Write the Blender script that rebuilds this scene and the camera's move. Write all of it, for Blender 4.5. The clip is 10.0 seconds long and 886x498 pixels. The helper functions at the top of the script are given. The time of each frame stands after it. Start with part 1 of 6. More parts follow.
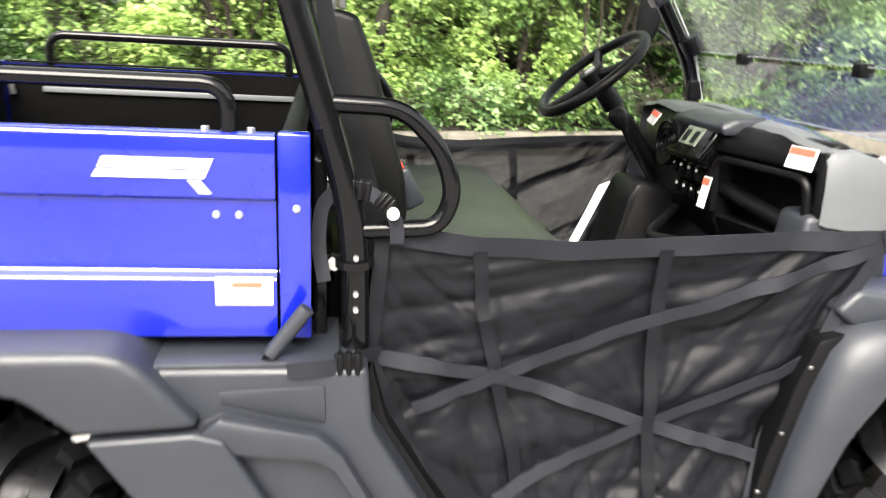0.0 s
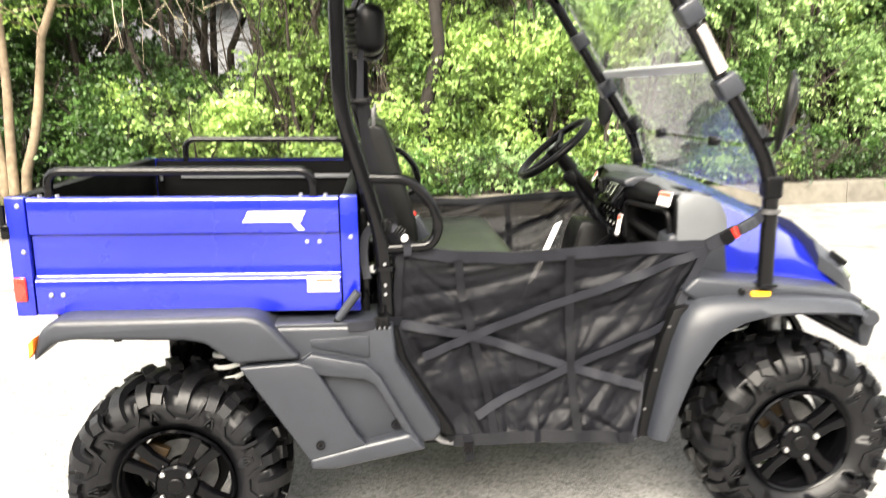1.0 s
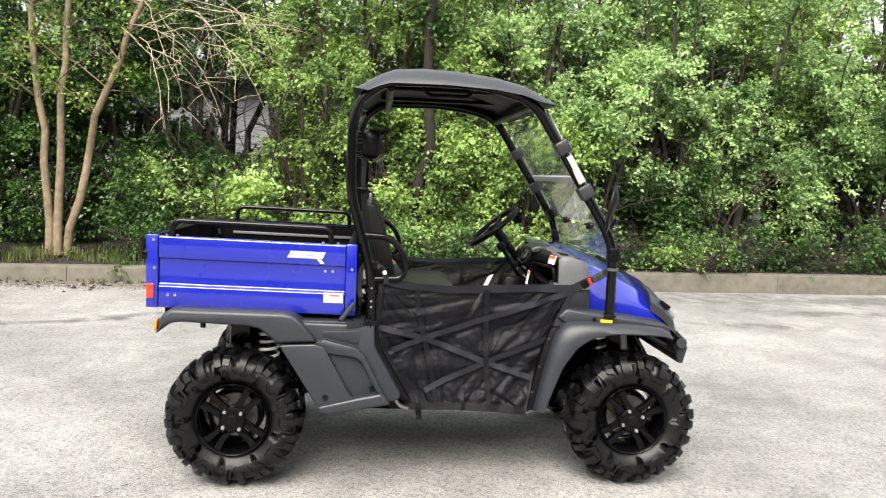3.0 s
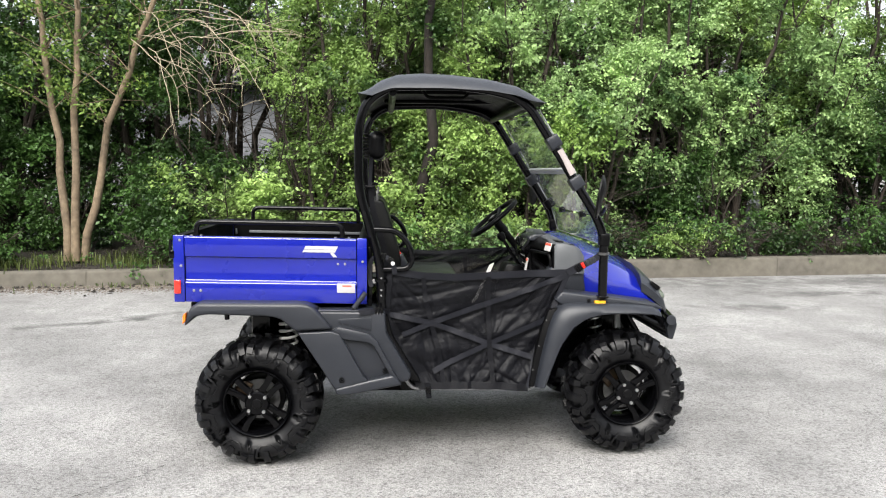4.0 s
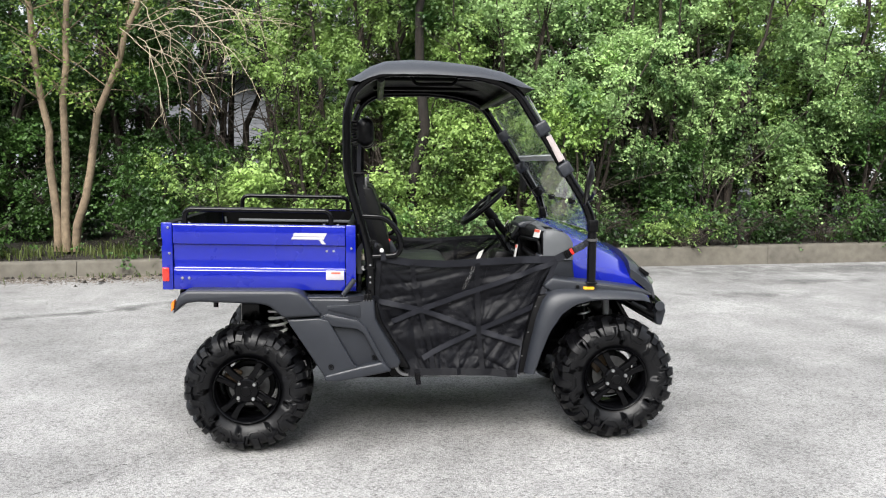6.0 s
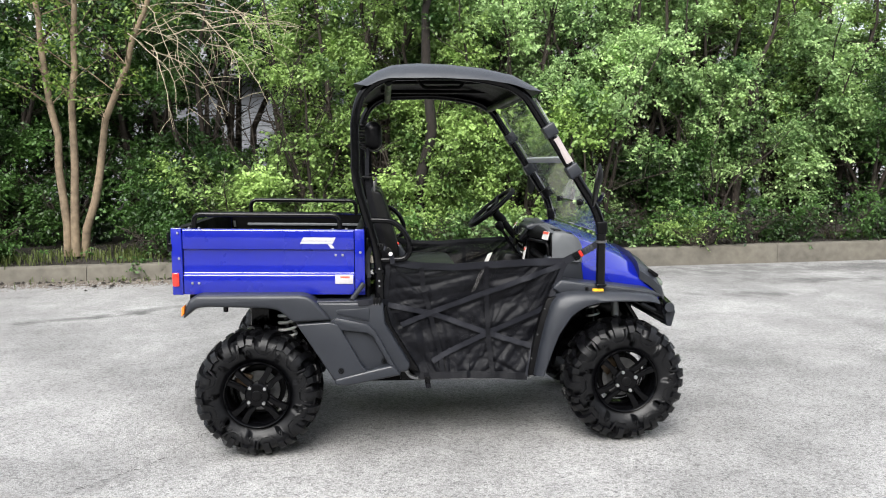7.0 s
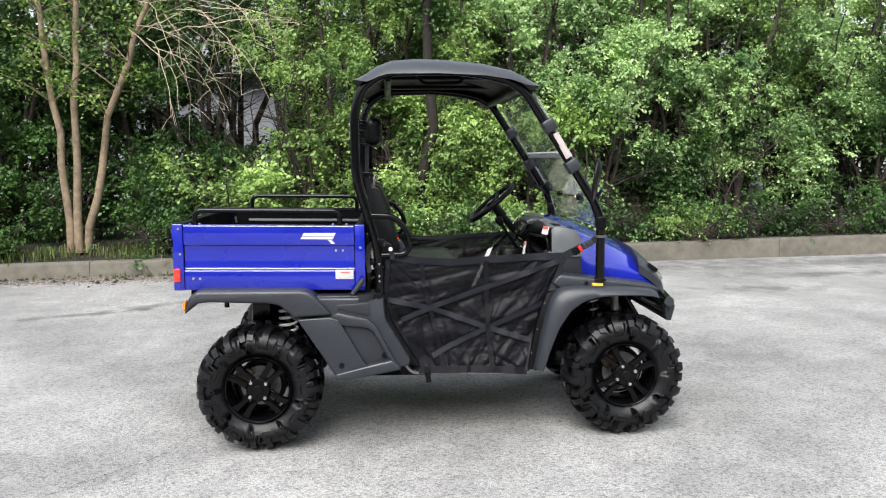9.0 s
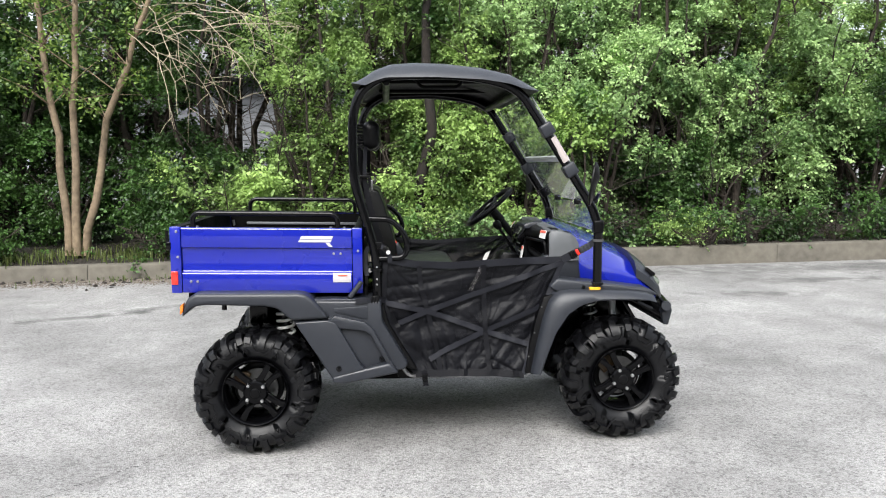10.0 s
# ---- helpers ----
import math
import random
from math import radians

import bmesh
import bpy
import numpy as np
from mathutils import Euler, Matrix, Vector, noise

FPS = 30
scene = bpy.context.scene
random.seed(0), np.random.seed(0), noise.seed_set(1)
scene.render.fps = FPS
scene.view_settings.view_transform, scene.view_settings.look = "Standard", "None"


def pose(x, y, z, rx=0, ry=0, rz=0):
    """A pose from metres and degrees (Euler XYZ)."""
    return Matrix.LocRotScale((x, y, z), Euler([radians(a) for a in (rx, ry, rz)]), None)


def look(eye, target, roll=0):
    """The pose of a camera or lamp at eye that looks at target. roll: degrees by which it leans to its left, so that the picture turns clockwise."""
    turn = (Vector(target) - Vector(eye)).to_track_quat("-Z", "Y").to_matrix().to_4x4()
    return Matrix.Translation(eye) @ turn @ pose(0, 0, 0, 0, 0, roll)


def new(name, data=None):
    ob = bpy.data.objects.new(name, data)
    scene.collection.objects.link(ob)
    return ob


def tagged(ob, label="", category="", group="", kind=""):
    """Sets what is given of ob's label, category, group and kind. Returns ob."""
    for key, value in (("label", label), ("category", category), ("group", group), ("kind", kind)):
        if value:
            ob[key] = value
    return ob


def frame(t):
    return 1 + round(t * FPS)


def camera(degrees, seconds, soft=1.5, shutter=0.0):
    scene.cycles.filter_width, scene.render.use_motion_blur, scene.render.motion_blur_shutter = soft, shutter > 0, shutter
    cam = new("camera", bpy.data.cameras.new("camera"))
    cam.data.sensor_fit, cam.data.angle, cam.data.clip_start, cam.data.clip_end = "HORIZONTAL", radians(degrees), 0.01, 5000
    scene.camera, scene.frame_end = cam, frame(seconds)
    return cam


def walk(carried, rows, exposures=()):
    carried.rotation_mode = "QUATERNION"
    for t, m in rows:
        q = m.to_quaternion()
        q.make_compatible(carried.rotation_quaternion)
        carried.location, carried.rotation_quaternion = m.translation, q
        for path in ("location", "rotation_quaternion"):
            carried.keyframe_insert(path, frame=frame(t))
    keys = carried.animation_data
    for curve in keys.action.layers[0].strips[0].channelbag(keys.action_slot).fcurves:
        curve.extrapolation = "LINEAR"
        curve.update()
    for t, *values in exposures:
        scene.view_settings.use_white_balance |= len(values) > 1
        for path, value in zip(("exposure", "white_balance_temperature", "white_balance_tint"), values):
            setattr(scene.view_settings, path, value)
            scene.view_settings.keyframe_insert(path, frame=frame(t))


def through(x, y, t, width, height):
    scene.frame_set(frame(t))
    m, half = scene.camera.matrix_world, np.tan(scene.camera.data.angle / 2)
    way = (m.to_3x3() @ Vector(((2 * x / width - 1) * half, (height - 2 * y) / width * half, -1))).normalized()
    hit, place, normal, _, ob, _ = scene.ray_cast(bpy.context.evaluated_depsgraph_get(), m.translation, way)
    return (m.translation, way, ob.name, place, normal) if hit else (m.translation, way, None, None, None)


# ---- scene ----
cam = camera(58.2, 10.0, soft=1.1, shutter=0.4)
PATH = [
    (0, (0.556, -1.212, 1.262), (0.85, 0.688, 0.714), 2.3),
    (0.3, (0.604, -1.516, 1.276), (0.797, 0.414, 0.789), 5.0),
    (0.5, (0.598, -1.703, 1.3), (0.782, 0.237, 0.849), 3.4),
    (0.9, (0.576, -2.052, 1.361), (0.723, -0.107, 0.918), -1.0),
    (1, (0.603, -2.163, 1.368), (0.751, -0.207, 0.979), -0.8),
    (1.1, (0.634, -2.217, 1.377), (0.774, -0.257, 1.005), -0.9),
    (1.5, (0.682, -2.558, 1.408), (0.829, -0.597, 1.042), 1.1),
    (2, (0.598, -2.925, 1.435), (0.797, -0.945, 1.235), -0.5),
    (2.5, (0.578, -3.218, 1.433), (0.734, -1.236, 1.212), 0.3),
    (2.7, (0.624, -3.365, 1.416), (0.78, -1.38, 1.233), 2.7),
    (3.8, (0.598, -3.831, 1.424), (0.786, -1.849, 1.234), 0.1),
    (4, (0.617, -3.847, 1.42), (0.765, -1.862, 1.226), 0.4),
    (4.5, (0.645, -3.84, 1.412), (0.809, -1.858, 1.204), 0.2),
    (5, (0.644, -3.85, 1.413), (0.812, -1.869, 1.199), 0.5),
    (5.5, (0.64, -3.851, 1.405), (0.812, -1.869, 1.199), 0.2),
    (5.7, (0.64, -3.854, 1.398), (0.807, -1.872, 1.181), 0.3),
    (7, (0.634, -3.853, 1.414), (0.779, -1.87, 1.198), -0.3),
    (7.5, (0.657, -3.859, 1.405), (0.793, -1.876, 1.186), -0.6),
    (8, (0.656, -3.864, 1.413), (0.798, -1.882, 1.183), -0.5),
    (8.5, (0.652, -3.868, 1.412), (0.789, -1.886, 1.184), -0.7),
    (9, (0.649, -3.868, 1.413), (0.786, -1.886, 1.186), -0.5),
    (9.5, (0.644, -3.872, 1.414), (0.794, -1.89, 1.193), -0.2),
    (10, (0.653, -3.874, 1.407), (0.794, -1.891, 1.192), -0.3),
]
EXPOSURES = [(0.0, 2.4, 6950, 10), (0.5, 2.62, 7050, 10), (1.0, 2.5, 7300, 10), (2.0, 2.04, 7250, 10), (2.5, 1.76, 7150, 10), (3.8, 1.14, 6550, 10), (10.0, 1.1, 6350, 10)]
walk(cam, [(t, look(eye, target, roll)) for t, eye, target, roll in PATH], EXPOSURES)
from mathutils.kdtree import KDTree

# ---- world and light ----
SUN_ELEVATION, SUN_AZIMUTH = 45.0, 197.0
world = bpy.data.worlds.new("world")
scene.world = world
world.use_nodes = True
wn, wl = world.node_tree.nodes, world.node_tree.links
sky = wn.new("ShaderNodeTexSky")
sky.sky_type, sky.sun_disc = "NISHITA", False
sky.sun_elevation, sky.sun_rotation = radians(SUN_ELEVATION), radians(SUN_AZIMUTH)
sky.dust_density, sky.ozone_density = 4.0, 1.0
haze = wn.new("ShaderNodeHueSaturation")
haze.inputs["Saturation"].default_value = 0.4
cloud = wn.new("ShaderNodeMix")
cloud.data_type = "RGBA"
cloud.inputs["Factor"].default_value = 0.5
cloud.inputs[7].default_value = (6.6, 6.9, 7.4, 1)
wl.new(sky.outputs[0], haze.inputs["Color"])
wl.new(haze.outputs[0], cloud.inputs[6])
wl.new(cloud.outputs[2], wn["Background"].inputs[0])
wn["Background"].inputs[1].default_value = 0.12
sun_data = bpy.data.lights.new("sun", "SUN")
sun_data.energy, sun_data.angle, sun_data.color = 2.8, radians(40), (1.0, 0.97, 0.91)
sun = new("sun", sun_data)
az, el = radians(SUN_AZIMUTH), radians(SUN_ELEVATION)
sun_dir = Vector((math.sin(az) * math.cos(el), math.cos(az) * math.cos(el), math.sin(el)))
sun.matrix_basis = look(sun_dir * 30, (0, 0, 0))


# ---- materials ----
def material(name, color, rough=0.5, metal=0.0, spread=0.12, scale=40.0, bump=0.0, bump_scale=None, coat=0.0, rough_spread=0.1, spec=0.5):
    """A principled surface whose colour and roughness vary at a fine and a coarse scale."""
    m = bpy.data.materials.new(name)
    m.use_nodes = True
    n, l = m.node_tree.nodes, m.node_tree.links
    b = n["Principled BSDF"]
    co = n.new("ShaderNodeTexCoord")
    fine, wide = n.new("ShaderNodeTexNoise"), n.new("ShaderNodeTexNoise")
    for node, sc in ((fine, scale), (wide, scale / 9)):
        node.inputs["Scale"].default_value, node.inputs["Detail"].default_value = sc, 5
        l.new(co.outputs["Object"], node.inputs["Vector"])
    mixed = n.new("ShaderNodeMath")
    mixed.operation = "ADD"
    l.new(fine.outputs["Fac"], mixed.inputs[0]), l.new(wide.outputs["Fac"], mixed.inputs[1])
    ramp = n.new("ShaderNodeMapRange")
    ramp.inputs[1].default_value, ramp.inputs[2].default_value = 0.6, 1.4
    ramp.inputs[3].default_value, ramp.inputs[4].default_value = 1 - spread, 1 + spread
    l.new(mixed.outputs[0], ramp.inputs[0])
    tint = n.new("ShaderNodeVectorMath")
    tint.operation = "SCALE"
    tint.inputs[0].default_value = color
    l.new(ramp.outputs[0], tint.inputs["Scale"])
    l.new(tint.outputs[0], b.inputs["Base Color"])
    rr = n.new("ShaderNodeMapRange")
    rr.inputs[1].default_value, rr.inputs[2].default_value = 0.3, 0.7
    rr.inputs[3].default_value, rr.inputs[4].default_value = max(0.02, rough - rough_spread), min(1, rough + rough_spread)
    l.new(wide.outputs["Fac"], rr.inputs[0]), l.new(rr.outputs[0], b.inputs["Roughness"])
    b.inputs["Metallic"].default_value, b.inputs["Coat Weight"].default_value = metal, coat
    b.inputs["Coat Roughness"].default_value, b.inputs["Specular IOR Level"].default_value = 0.04, spec
    if bump:
        grain = n.new("ShaderNodeTexNoise")
        grain.inputs["Scale"].default_value, grain.inputs["Detail"].default_value = bump_scale or scale * 8, 3
        l.new(co.outputs["Object"], grain.inputs["Vector"])
        bp = n.new("ShaderNodeBump")
        bp.inputs["Strength"].default_value, bp.inputs["Distance"].default_value = bump, 0.002
        l.new(grain.outputs["Fac"], bp.inputs["Height"]), l.new(bp.outputs[0], b.inputs["Normal"])
    return m


def foliage(name, dark, light, through=0.3):
    """Leaves: each takes its own tone over painted light and dark clumps, and some light passes through it."""
    m = bpy.data.materials.new(name)
    m.use_nodes = True
    n, l = m.node_tree.nodes, m.node_tree.links
    b, out = n["Principled BSDF"], n["Material Output"]
    geo, ramp = n.new("ShaderNodeNewGeometry"), n.new("ShaderNodeValToRGB")
    # broad noise puts lit and shaded clumps into the leaf colour
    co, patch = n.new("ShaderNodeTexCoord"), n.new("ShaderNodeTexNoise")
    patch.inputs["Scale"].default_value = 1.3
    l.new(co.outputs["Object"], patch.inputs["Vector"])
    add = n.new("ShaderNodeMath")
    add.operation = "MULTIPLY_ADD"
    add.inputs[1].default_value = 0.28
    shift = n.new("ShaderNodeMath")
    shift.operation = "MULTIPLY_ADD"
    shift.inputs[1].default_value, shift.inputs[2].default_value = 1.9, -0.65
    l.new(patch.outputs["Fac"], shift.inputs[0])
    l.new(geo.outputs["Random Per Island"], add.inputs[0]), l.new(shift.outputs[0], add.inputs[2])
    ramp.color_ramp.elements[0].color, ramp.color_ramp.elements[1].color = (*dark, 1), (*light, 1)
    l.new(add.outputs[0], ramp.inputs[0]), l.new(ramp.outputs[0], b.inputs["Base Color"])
    b.inputs["Roughness"].default_value, b.inputs["Specular IOR Level"].default_value = 0.45, 0.45
    tr, mix = n.new("ShaderNodeBsdfTranslucent"), n.new("ShaderNodeMixShader")
    l.new(ramp.outputs[0], tr.inputs["Color"])
    mix.inputs[0].default_value = through
    l.new(b.outputs[0], mix.inputs[1]), l.new(tr.outputs[0], mix.inputs[2]), l.new(mix.outputs[0], out.inputs[0])
    return m


def glass_material(name, tint):
    m = bpy.data.materials.new(name)
    m.use_nodes = True
    n, l = m.node_tree.nodes, m.node_tree.links
    clear, gloss, mix, face = (n.new("ShaderNode" + k) for k in ("BsdfTransparent", "BsdfGlossy", "MixShader", "LayerWeight"))
    clear.inputs[0].default_value, gloss.inputs["Roughness"].default_value = (*tint, 1), 0.015
    face.inputs["Blend"].default_value = 0.5
    power, scaled = n.new("ShaderNodeMath"), n.new("ShaderNodeMath")
    power.operation, scaled.operation = "POWER", "MULTIPLY_ADD"
    power.inputs[1].default_value, scaled.inputs[1].default_value, scaled.inputs[2].default_value = 5.0, 0.9, 0.04
    l.new(face.outputs["Facing"], power.inputs[0]), l.new(power.outputs[0], scaled.inputs[0]), l.new(scaled.outputs[0], mix.inputs[0])
    l.new(clear.outputs[0], mix.inputs[1]), l.new(gloss.outputs[0], mix.inputs[2])
    dust, veil, film = n.new("ShaderNodeBsdfDiffuse"), n.new("ShaderNodeMixShader"), n.new("ShaderNodeTexNoise")
    dust.inputs[0].default_value, film.inputs["Scale"].default_value = (0.7, 0.72, 0.74, 1), 3.0
    amount = n.new("ShaderNodeMapRange")
    amount.inputs[3].default_value, amount.inputs[4].default_value = 0.03, 0.11
    l.new(film.outputs["Fac"], amount.inputs[0]), l.new(amount.outputs[0], veil.inputs[0])
    l.new(mix.outputs[0], veil.inputs[1]), l.new(dust.outputs[0], veil.inputs[2])
    l.new(veil.outputs[0], n["Material Output"].inputs[0])
    return m


def net_material():
    """Black woven mesh: fine open holes between the threads."""
    m = material("net_mesh", (0.006, 0.0062, 0.008), 0.42, 0, 0.3, 60, 0.0, 900, spec=0.13)
    n, l = m.node_tree.nodes, m.node_tree.links
    co, wave_a, wave_b = n.new("ShaderNodeTexCoord"), n.new("ShaderNodeTexWave"), n.new("ShaderNodeTexWave")
    for w, rot in ((wave_a, 45), (wave_b, -45)):
        mp = n.new("ShaderNodeMapping")
        mp.inputs["Rotation"].default_value = (0, radians(rot), 0)
        l.new(co.outputs["Object"], mp.inputs[0]), l.new(mp.outputs[0], w.inputs["Vector"])
        w.inputs["Scale"].default_value = 95
    both_waves = n.new("ShaderNodeMath")
    both_waves.operation = "MULTIPLY"
    l.new(wave_a.outputs["Fac"], both_waves.inputs[0]), l.new(wave_b.outputs["Fac"], both_waves.inputs[1])
    hole = n.new("ShaderNodeMapRange")
    hole.inputs[1].default_value, hole.inputs[2].default_value = 0.72, 0.92
    hole.inputs[3].default_value, hole.inputs[4].default_value = 0.0, 1.0
    l.new(both_waves.outputs[0], hole.inputs[0])
    weave = n.new("ShaderNodeBump")
    weave.inputs["Strength"].default_value, weave.inputs["Distance"].default_value = 0.28, 0.001
    weave.invert = True
    l.new(both_waves.outputs[0], weave.inputs["Height"]), l.new(weave.outputs[0], n["Principled BSDF"].inputs["Normal"])
    tr, mix = n.new("ShaderNodeBsdfTransparent"), n.new("ShaderNodeMixShader")
    l.new(hole.outputs[0], mix.inputs[0])
    l.new(n["Principled BSDF"].outputs[0], mix.inputs[1]), l.new(tr.outputs[0], mix.inputs[2])
    l.new(mix.outputs[0], n["Material Output"].inputs[0])
    return m


def stain_mask(n, l, co, ragged, centre, turn, size):
    """A factor that falls to about two thirds inside one ragged oval stain."""
    mp, size_node, add, ramp = n.new("ShaderNodeMapping"), n.new("ShaderNodeVectorMath"), n.new("ShaderNodeMath"), n.new("ShaderNodeMapRange")
    mp.vector_type = "TEXTURE"
    mp.inputs["Location"].default_value, mp.inputs["Rotation"].default_value = centre, (0, 0, radians(turn))
    mp.inputs["Scale"].default_value = (*size, 1)
    size_node.operation = "LENGTH"
    add.operation = "MULTIPLY_ADD"
    add.inputs[1].default_value = 3.2
    l.new(co.outputs["Object"], mp.inputs[0]), l.new(mp.outputs[0], size_node.inputs[0])
    l.new(ragged.outputs["Fac"], add.inputs[0]), l.new(size_node.outputs["Value"], add.inputs[2])
    ramp.inputs[1].default_value, ramp.inputs[2].default_value = 1.75, 2.75
    ramp.inputs[3].default_value, ramp.inputs[4].default_value = 0.62, 1.0
    l.new(add.outputs[0], ramp.inputs[0])
    return ramp.outputs[0]


def asphalt_material():
    m = bpy.data.materials.new("weathered_asphalt")
    m.use_nodes = True
    n, l = m.node_tree.nodes, m.node_tree.links
    b = n["Principled BSDF"]
    co = n.new("ShaderNodeTexCoord")

    def noise_node(kind, scale, detail=4):
        t = n.new(kind)
        t.inputs["Scale"].default_value = scale
        if "Detail" in t.inputs:
            t.inputs["Detail"].default_value = detail
        l.new(co.outputs["Object"], t.inputs["Vector"])
        return t

    stone, grit = noise_node("ShaderNodeTexVoronoi", 75), noise_node("ShaderNodeTexNoise", 160, 6)
    stain, worn = noise_node("ShaderNodeTexNoise", 0.9, 6), noise_node("ShaderNodeTexNoise", 0.22, 3)
    base = n.new("ShaderNodeValToRGB")
    e = base.color_ramp.elements
    e[0].position, e[0].color = 0.34, (0.13, 0.127, 0.124, 1)
    e[1].position, e[1].color = 0.64, (0.238, 0.234, 0.229, 1)
    total = n.new("ShaderNodeMath")
    total.operation = "MULTIPLY_ADD"
    total.inputs[1].default_value = 0.55
    half = n.new("ShaderNodeMath")
    half.operation = "MULTIPLY"
    half.inputs[1].default_value = 0.45
    l.new(worn.outputs["Fac"], half.inputs[0])
    l.new(stain.outputs["Fac"], total.inputs[0]), l.new(half.outputs[0], total.inputs[2])
    l.new(total.outputs[0], base.inputs[0])
    speck = n.new("ShaderNodeMapRange")
    speck.inputs[3].default_value, speck.inputs[4].default_value = 0.4, 1.6
    sep = n.new("ShaderNodeSeparateColor")
    l.new(stone.outputs["Color"], sep.inputs[0]), l.new(sep.outputs[0], speck.inputs[0])
    speck2 = n.new("ShaderNodeMapRange")
    speck2.inputs[1].default_value, speck2.inputs[2].default_value = 0.3, 0.7
    speck2.inputs[3].default_value, speck2.inputs[4].default_value = 0.55, 1.45
    l.new(grit.outputs["Fac"], speck2.inputs[0])
    both_s = n.new("ShaderNodeMath")
    both_s.operation = "MULTIPLY"
    l.new(speck.outputs[0], both_s.inputs[0]), l.new(speck2.outputs[0], both_s.inputs[1])
    tint = n.new("ShaderNodeVectorMath")
    tint.operation = "SCALE"
    # worn patches, and two dark stains with ragged outlines
    ragged, blot = noise_node("ShaderNodeTexNoise", 4.5, 8), noise_node("ShaderNodeTexNoise", 0.55, 7)
    wear = n.new("ShaderNodeMapRange")
    wear.inputs[1].default_value, wear.inputs[2].default_value = 0.36, 0.66
    wear.inputs[3].default_value, wear.inputs[4].default_value = 0.91, 1.08
    l.new(ragged.outputs["Fac"], wear.inputs[0])
    last = wear.outputs[0]
    patchy = n.new("ShaderNodeMapRange")
    patchy.interpolation_type = "SMOOTHSTEP"
    patchy.inputs[1].default_value, patchy.inputs[2].default_value = 0.44, 0.53
    patchy.inputs[3].default_value, patchy.inputs[4].default_value = 0.91, 1.05
    l.new(blot.outputs["Fac"], patchy.inputs[0])
    for factor in [patchy.outputs[0]] + [stain_mask(n, l, co, ragged, *q) for q in (((-2.2, 3.62, 0), 22, (1.1, 0.09)), ((-1.75, 3.95, 0), 28, (0.5, 0.16)), ((7.0, 6.3, 0), 4, (4.6, 0.5)), ((5.9, 5.25, 0), 3, (1.0, 0.22)), ((-3.6, 2.4, 0), 12, (0.9, 0.12)), ((4.6, 4.3, 0), -8, (0.7, 0.16)))]:
        mul = n.new("ShaderNodeMath")
        mul.operation = "MULTIPLY"
        l.new(last, mul.inputs[0]), l.new(factor, mul.inputs[1])
        last = mul.outputs[0]
    worn_speck = n.new("ShaderNodeMath")
    worn_speck.operation = "MULTIPLY"
    l.new(both_s.outputs[0], worn_speck.inputs[0]), l.new(last, worn_speck.inputs[1])
    l.new(base.outputs[0], tint.inputs[0]), l.new(worn_speck.outputs[0], tint.inputs["Scale"])
    l.new(tint.outputs[0], b.inputs["Base Color"])
    b.inputs["Roughness"].default_value = 0.85
    bp = n.new("ShaderNodeBump")
    bp.inputs["Strength"].default_value, bp.inputs["Distance"].default_value = 0.7, 0.004
    l.new(both_s.outputs[0], bp.inputs["Height"]), l.new(bp.outputs[0], b.inputs["Normal"])
    return m


ASPHALT = asphalt_material()
CONCRETE = material("kerb_concrete", (0.108, 0.098, 0.08), 0.9, 0, 0.4, 9, 0.8, 120)
SOIL = material("leaf_litter_soil", (0.019, 0.015, 0.011), 0.95, 0, 0.5, 25, 1.0, 90)
CRACK = material("crack_dirt", (0.05, 0.047, 0.043), 0.95, 0, 0.3, 60)
BLUE = material("blue_paint", (0.003, 0.0105, 0.3), 0.28, 0.15, 0.06, 30, 0.0, None, 1.0, 0.06)
BLUE.node_tree.nodes["Principled BSDF"].inputs["Coat IOR"].default_value = 1.55
BLACK_PAINT = material("black_powder_coat", (0.003, 0.003, 0.0035), 0.13, 0, 0.25, 50, 0.05, 700, 0.0, 0.04, 0.22)
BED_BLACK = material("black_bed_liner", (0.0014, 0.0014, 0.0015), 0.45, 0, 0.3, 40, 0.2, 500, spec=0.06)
GREY_PLASTIC = material("dark_grey_moulded_plastic", (0.0175, 0.0197, 0.0255), 0.38, 0, 0.14, 25, 0.25, 900, spec=0.48)
# the moulded grey again, lightened to carry the sky's sheen on the roof
ROOF_SKYLIT = material("skylit_roof_plastic", (0.027, 0.03, 0.037), 0.4, 0, 0.14, 18, 0.25, 900, spec=0.48)
SILVER_PLASTIC = material("silver_grey_plastic", (0.085, 0.09, 0.097), 0.45, 0, 0.08, 25, 0.15, 900)
BLACK_PLASTIC = material("black_plastic", (0.0028, 0.0028, 0.0032), 0.38, 0, 0.2, 40, 0.2, 800, spec=0.15)
GLOSS_BLACK = material("gloss_black_alloy", (0.0016, 0.0016, 0.002), 0.1, 0, 0.15, 40, 0, None, 0.0, spec=0.16)
RUBBER = material("tyre_rubber", (0.0026, 0.0027, 0.0035), 0.42, 0, 0.35, 30, 0.3, 400, spec=0.3)
VINYL = material("dark_green_black_vinyl", (0.011, 0.015, 0.009), 0.42, 0, 0.2, 30, 0.3, 500, spec=0.4)
WEBBING = material("grey_black_webbing", (0.0095, 0.0102, 0.0145), 0.55, 0, 0.25, 80, 0.5, 900, spec=0.26)
DARK_WEBBING = material("black_webbing", (0.004, 0.0042, 0.006), 0.55, 0, 0.25, 80, 0.5, 900, spec=0.16)
NET = net_material()
STEEL = material("bright_steel", (0.6, 0.6, 0.6), 0.3, 1.0, 0.12, 60)
DULL_STEEL = material("dull_steel", (0.35, 0.35, 0.36), 0.45, 0.8, 0.2, 60)
DARK_STEEL = material("dark_brake_steel", (0.15, 0.15, 0.15), 0.4, 0.8, 0.25, 60)
